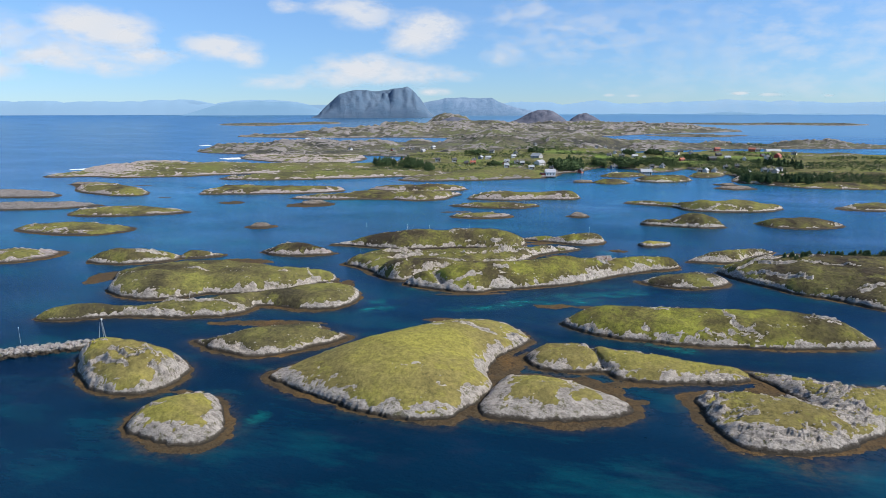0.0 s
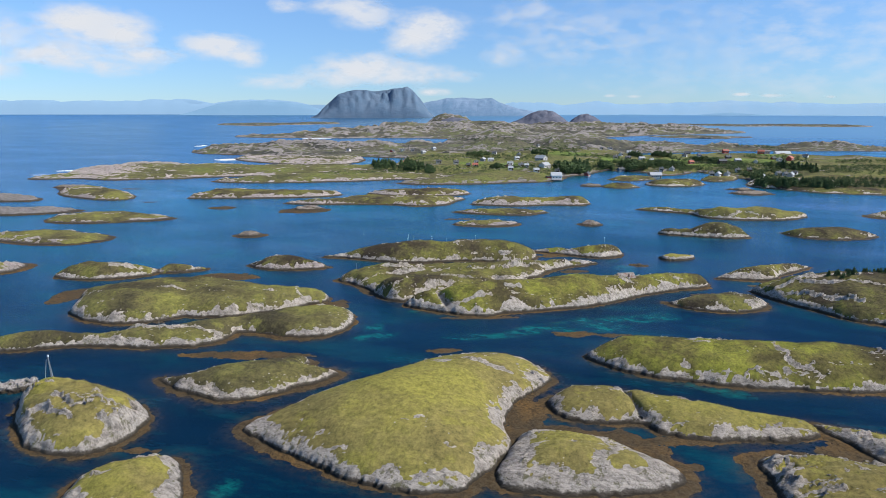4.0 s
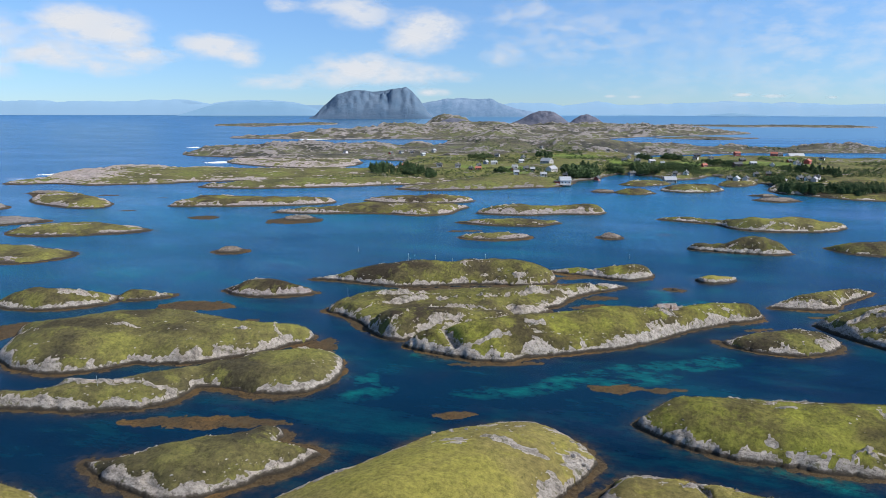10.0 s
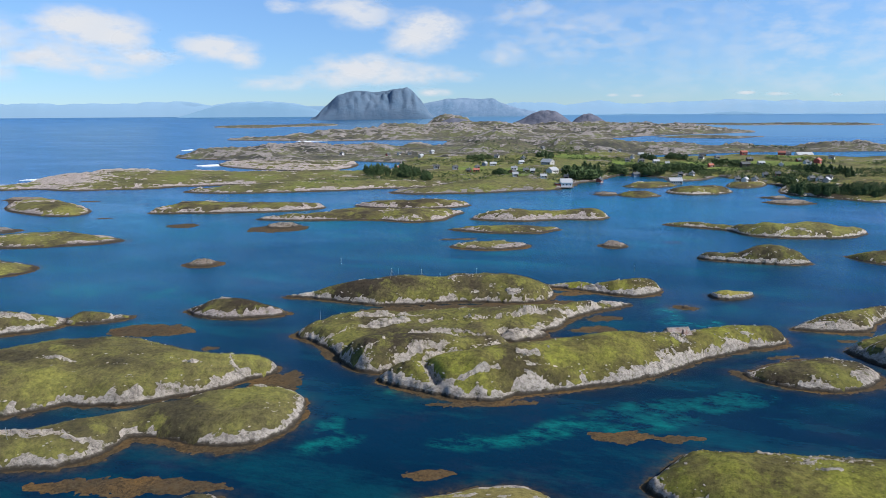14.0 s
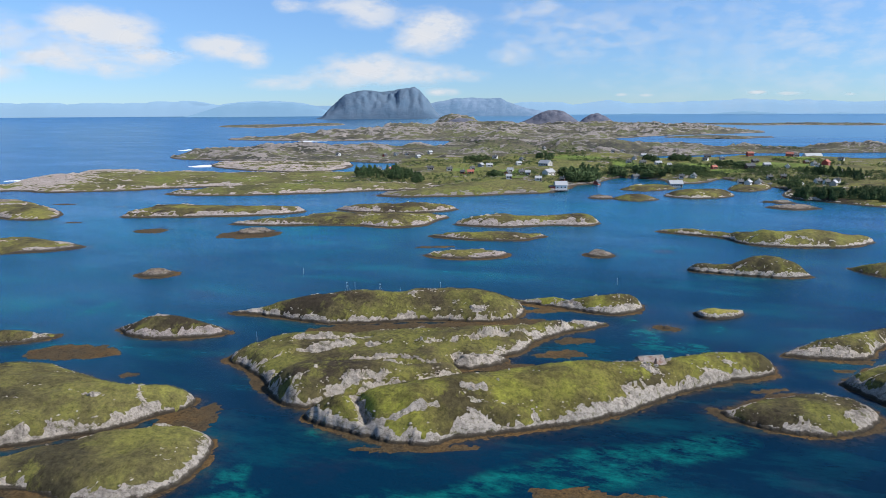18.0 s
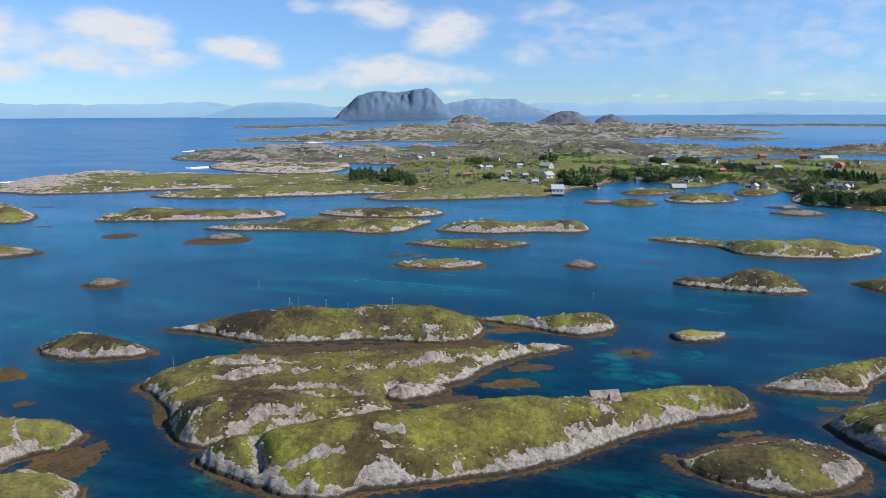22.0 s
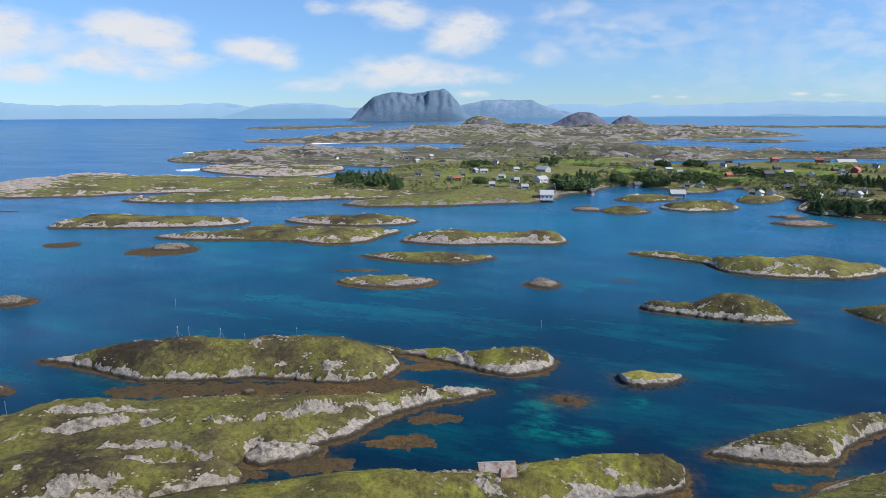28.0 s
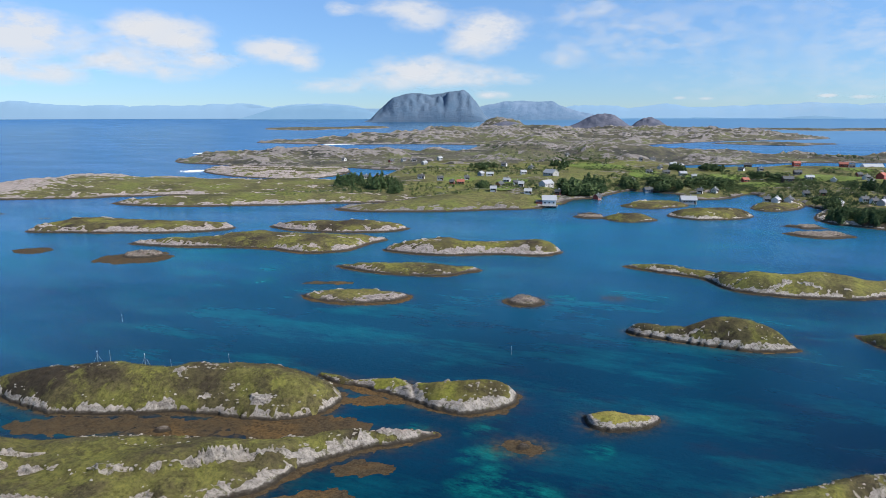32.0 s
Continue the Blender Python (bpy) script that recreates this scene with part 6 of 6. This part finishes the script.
def pole(x, y, z, height, label="thin grey pole standing on the heath", cap=True, stays=0, name="pole"):
    base = tagged(new(name), label, "pole")
    base.matrix_world = pose(x, y, z)
    part("shaft", rod_bm((0, 0, -0.6), (0, 0, height), 0.055, 0.035), STEEL, base)
    if cap:
        part("head", box_bm(0.18, 0.18, 0.24, 0, 0, height, 0.02), WHITE, base, "white head")
    for k in range(stays):
        a = 2.1 * k + 0.4
        part("stay", rod_bm((1.3 * math.cos(a), 1.3 * math.sin(a), -0.1), (0, 0, height * 0.8), 0.02), STEEL, base)

tripod_mast(-117.1, 133.9, ground_at("a2", -117.1, 133.9), 5.2)
pole(-80.5, 290.3, ground_at("l1", -80.5, 290.3), 2.7, cap=True, stays=3)
pole(-78.4, 291.9, ground_at("l1", -78.4, 291.9), 2.9, cap=False, stays=0)
pole(-70.8, 294.7, ground_at("l1", -70.8, 294.7), 2.8, cap=True, stays=3)
pole(-64.3, 295.9, ground_at("l1", -64.3, 295.9), 1.8, cap=False, stays=0)
pole(-52.2, 301.4, ground_at("l1", -52.2, 301.4), 2.3, cap=True, stays=0)
pole(-89.0, 249.6, ground_at("l2", -89.0, 249.6), 3.025, cap=False, stays=0)
pole(-116.2, 170.0, ground_at("h", -116.2, 170.0), 2.53, cap=False, stays=0)
pole(4.3, 346.4, 0.0, 2.2, "white sea mark standing in the water", name="sea_mark")
pole(-117.7, 331.6, 0.0, 2.6, "dark sea mark on a shoal", cap=False, name="sea_mark")
pole(-145.8, 134.6, 0.0, 4.5, "thin pole at the breakwater", name="sea_mark")

# ---- breakwater of quarried stone ----
STONES = []
for k in range(8):
    dice = random.Random(100 + k)
    bm = bmesh.new()
    bmesh.ops.create_icosphere(bm, subdivisions=1, radius=0.55)
    for v in bm.verts:
        v.co *= dice.uniform(0.72, 1.2)
        v.co.z *= 0.75
    me = bpy.data.meshes.new("stone")
    bm.to_mesh(me)
    bm.free()
    STONES.append(me)
QUARRY = rock_material("quarried_stone", (0.50, 0.46, 0.42), (0.40, 0.36, 0.33), (0.16, 0.14, 0.12))
for me in STONES:
    me.materials.append(QUARRY)


def breakwater(ax, ay, bx, by, count):
    dice = random.Random(9)
    base = tagged(new("breakwater"), "low breakwater of pale quarried boulders joined to an islet", "breakwater", "", "structure")
    way = Vector((bx - ax, by - ay, 0))
    side = Vector((-way.y, way.x, 0)).normalized()
    core = bmesh.new()
    for f in (0, 1):
        p = Vector((ax, ay, 0)) + way * f
        for o, z in ((-3.2, -1.0), (-1.2, 1.35), (1.2, 1.35), (3.2, -1.0)):
            core.verts.new((p.x + side.x * o, p.y + side.y * o, z))
    v = list(core.verts)
    for q in ((0, 1, 5, 4), (1, 2, 6, 5), (2, 3, 7, 6), (0, 3, 2, 1), (4, 5, 6, 7)):
        core.faces.new([v[k] for k in q])
    part("core", core, QUARRY, base)
    for k in range(count):
        o = dice.uniform(-3.3, 3.0)
        p = Vector((ax, ay, 0)) + way * dice.random() + side * o
        z = 1.45 - max(0, abs(o) - 1.2) * 1.05 + dice.uniform(-0.2, 0.15)
        ob = child("stone", dice.choice(STONES), base)
        ob.matrix_basis = pose(p.x, p.y, z, dice.uniform(-40, 40), dice.uniform(-40, 40), dice.uniform(0, 360)) @ Matrix.Diagonal((*[dice.uniform(0.9, 1.9)] * 2, dice.uniform(0.8, 1.5), 1))

breakwater(-125.2, 137.4, -157.7, 114.4, 300)

# ---- loose boulders on the shores ----
def boulders(key, cx, cy, spread, count, size, seed):
    dice = random.Random(seed)
    for k in range(count):
        x, y = cx + dice.gauss(0, spread), cy + dice.gauss(0, spread * 0.6)
        z = ground_at(key, x, y)
        if z < 0.1:
            continue
        s = size * dice.uniform(0.6, 1.5)
        ob = tagged(new("boulder", STONES[dice.randrange(8)]), "pale grey boulder half sunk in the turf", "boulder", "loose boulders")
        ob.matrix_world = pose(x, y, z + 0.02 * s, dice.uniform(-30, 30), dice.uniform(-30, 30), dice.uniform(0, 360)) @ Matrix.Diagonal((s * 1.3, s, s, 1))

boulders("b", -9.0, 168.3, 3, 10, 0.806, 1)
boulders("b", -35.4, 169.2, 2.5, 6, 0.744, 2)
boulders("l4", 10.3, 255.0, 3, 10, 0.744, 3)
boulders("l4", -19.5, 239.3, 5, 8, 0.496, 4)
boulders("l4", 25.8, 267.0, 4, 7, 0.62, 5)
boulders("l2", -49.5, 267.2, 10, 10, 0.434, 6)
boulders("l3", -41.4, 234.9, 4, 10, 0.682, 7)
boulders("i", -80.9, 194.7, 12, 12, 0.496, 8)
boulders("i", -105.3, 225.6, 3, 5, 0.62, 9)
boulders("f", 49.6, 191.7, 9, 5, 0.31, 10)
boulders("g", -80.8, 140.2, 6, 8, 0.434, 11)
boulders("b", -37.5, 119.2, 9, 9, 0.279, 12)
boulders("l4", 34.4, 267.0, 5, 8, 0.62, 13)
boulders("l1", -49.7, 286.4, 10, 6, 0.372, 14)
boulders("n1", 55.3, 286.3, 5, 4, 0.558, 15)
boulders("m", 43.5, 248.0, 5, 4, 0.434, 16)

# ---- tussocks of grass and heather ----
def tussocks(key, per_metre, tall, seed):
    """Low tufts scattered over the turf of one island, too many to count."""
    island_ob, x, y, cover, g, turf, ledge, r = TURF[key]
    step = abs(float(x[0, 1] - x[0, 0]))
    dice = np.random.default_rng(seed)
    ok = np.argwhere(g[:-1, :-1] > 0.4)
    count = int(len(ok) * step * step * per_metre)
    pick = ok[dice.integers(0, len(ok), count)]
    patch = fbm(x[pick[:, 0], pick[:, 1]], y[pick[:, 0], pick[:, 1]], 9, 4, 0.6, seed) > -0.25
    pick = pick[patch]
    n = len(pick)
    px = x[pick[:, 0], pick[:, 1]] + dice.uniform(0, step, n)
    py = y[pick[:, 0], pick[:, 1]] + dice.uniform(0, step, n)
    pz = cover[pick[:, 0], pick[:, 1]]
    h = tall * dice.uniform(0.5, 1.5, n)
    wide = h * dice.uniform(0.7, 1.5, n)
    spin = dice.uniform(0, 6.28, n)
    verts = np.zeros((n, 5, 3))
    for k in range(4):
        a = spin + k * math.pi / 2
        verts[:, k] = np.stack([px + wide * np.cos(a) * dice.uniform(0.6, 1.2, n), py + wide * np.sin(a) * dice.uniform(0.6, 1.2, n), pz - 0.08], -1)
    verts[:, 4] = np.stack([px + 0.3 * wide * np.cos(spin), py + 0.3 * wide * np.sin(spin), pz + h], -1)
    start = np.arange(n)[:, None] * 5
    tri = np.concatenate([start + np.array([[k, (k + 1) % 4, 4]]) for k in range(4)])
    me = bpy.data.meshes.new("turf_tuft")
    me.from_pydata(verts.reshape(-1, 3).tolist(), [], tri.tolist())
    me.materials.append(turf)
    tagged(child("turf_tuft", me, island_ob), "tufts of grass and heather", "", "", "stuff")


def scree(key, count, size, seed):
    """Small loose stones round the ledges of one island."""
    island_ob, x, y, cover, g, turf, ledge, r = TURF[key]
    dice = np.random.default_rng(seed + 200)
    ok = np.argwhere((np.abs(g[:-1, :-1]) < 1.6) & (r[:-1, :-1] > 1.5))
    pick = ok[dice.integers(0, len(ok), count)]
    px, py, pz = x[pick[:, 0], pick[:, 1]], y[pick[:, 0], pick[:, 1]], cover[pick[:, 0], pick[:, 1]]
    s = size * dice.uniform(0.4, 1.4, count) ** 1.5
    knobs = np.array([(1, 0, 0), (-1, 0, 0), (0, 1, 0), (0, -1, 0), (0, 0, 0.75), (0, 0, -0.75)], float)
    spin = dice.uniform(0, 6.28, count)
    verts = np.zeros((count, 6, 3))
    for k in range(6):
        q = knobs[k] * dice.uniform(0.7, 1.3, (count, 3))
        verts[:, k, 0] = px + s * (q[:, 0] * np.cos(spin) * 1.4 - q[:, 1] * np.sin(spin))
        verts[:, k, 1] = py + s * (q[:, 0] * np.sin(spin) * 1.4 + q[:, 1] * np.cos(spin))
        verts[:, k, 2] = pz + s * (0.7 * q[:, 2] + 0.1)
    start = np.arange(count)[:, None] * 6
    tri = np.concatenate([start + np.array([f]) for f in ((0, 2, 4), (2, 1, 4), (1, 3, 4), (3, 0, 4), (2, 0, 5), (1, 2, 5), (3, 1, 5), (0, 3, 5))])
    me = bpy.data.meshes.new("scree")
    me.from_pydata(verts.reshape(-1, 3).tolist(), [], tri.tolist())
    me.materials.append(ROCK)
    tagged(child("scree", me, island_ob), "small loose pale stones", "", "", "stuff")

tussocks("b", 0.192, 0.042, 1)
tussocks("c", 0.32, 0.042, 2)
tussocks("d", 2.56, 0.075, 3)
tussocks("e", 2.24, 0.066, 4)
tussocks("a1", 2.56, 0.066, 5)
tussocks("a2", 2.56, 0.075, 6)
tussocks("f", 2.4, 0.09, 7)
tussocks("g", 2.56, 0.09, 8)
tussocks("h", 2.4, 0.096, 9)
tussocks("i", 2.24, 0.105, 10)
tussocks("l1", 2.24, 0.105, 11)
tussocks("l1b", 2.24, 0.09, 12)
tussocks("l2", 2.4, 0.105, 13)
tussocks("l3", 2.4, 0.105, 14)
tussocks("l4", 2.4, 0.102, 15)
tussocks("m", 2.56, 0.09, 16)
tussocks("n1", 1.92, 0.105, 17)
tussocks("n2", 1.44, 0.12, 18)
tussocks("k", 1.92, 0.09, 19)
tussocks("o", 1.6, 0.09, 20)
tussocks("p", 1.12, 0.12, 21)
scree("b", 96, 0.2, 1)
scree("a2", 128, 0.225, 2)
scree("d", 112, 0.2, 3)
scree("e", 208, 0.225, 4)
scree("f", 176, 0.25, 5)
scree("g", 96, 0.2, 6)
scree("h", 144, 0.2, 7)
scree("i", 208, 0.25, 8)
scree("l1", 208, 0.25, 9)
scree("l1b", 96, 0.225, 10)
scree("l2", 336, 0.25, 11)
scree("l3", 192, 0.25, 12)
scree("l4", 304, 0.25, 13)
scree("m", 112, 0.2, 14)
scree("n1", 128, 0.25, 15)
scree("n2", 208, 0.25, 16)
scree("c", 48, 0.175, 17)
scree("p", 64, 0.25, 18)
scree("q", 80, 0.3, 19)
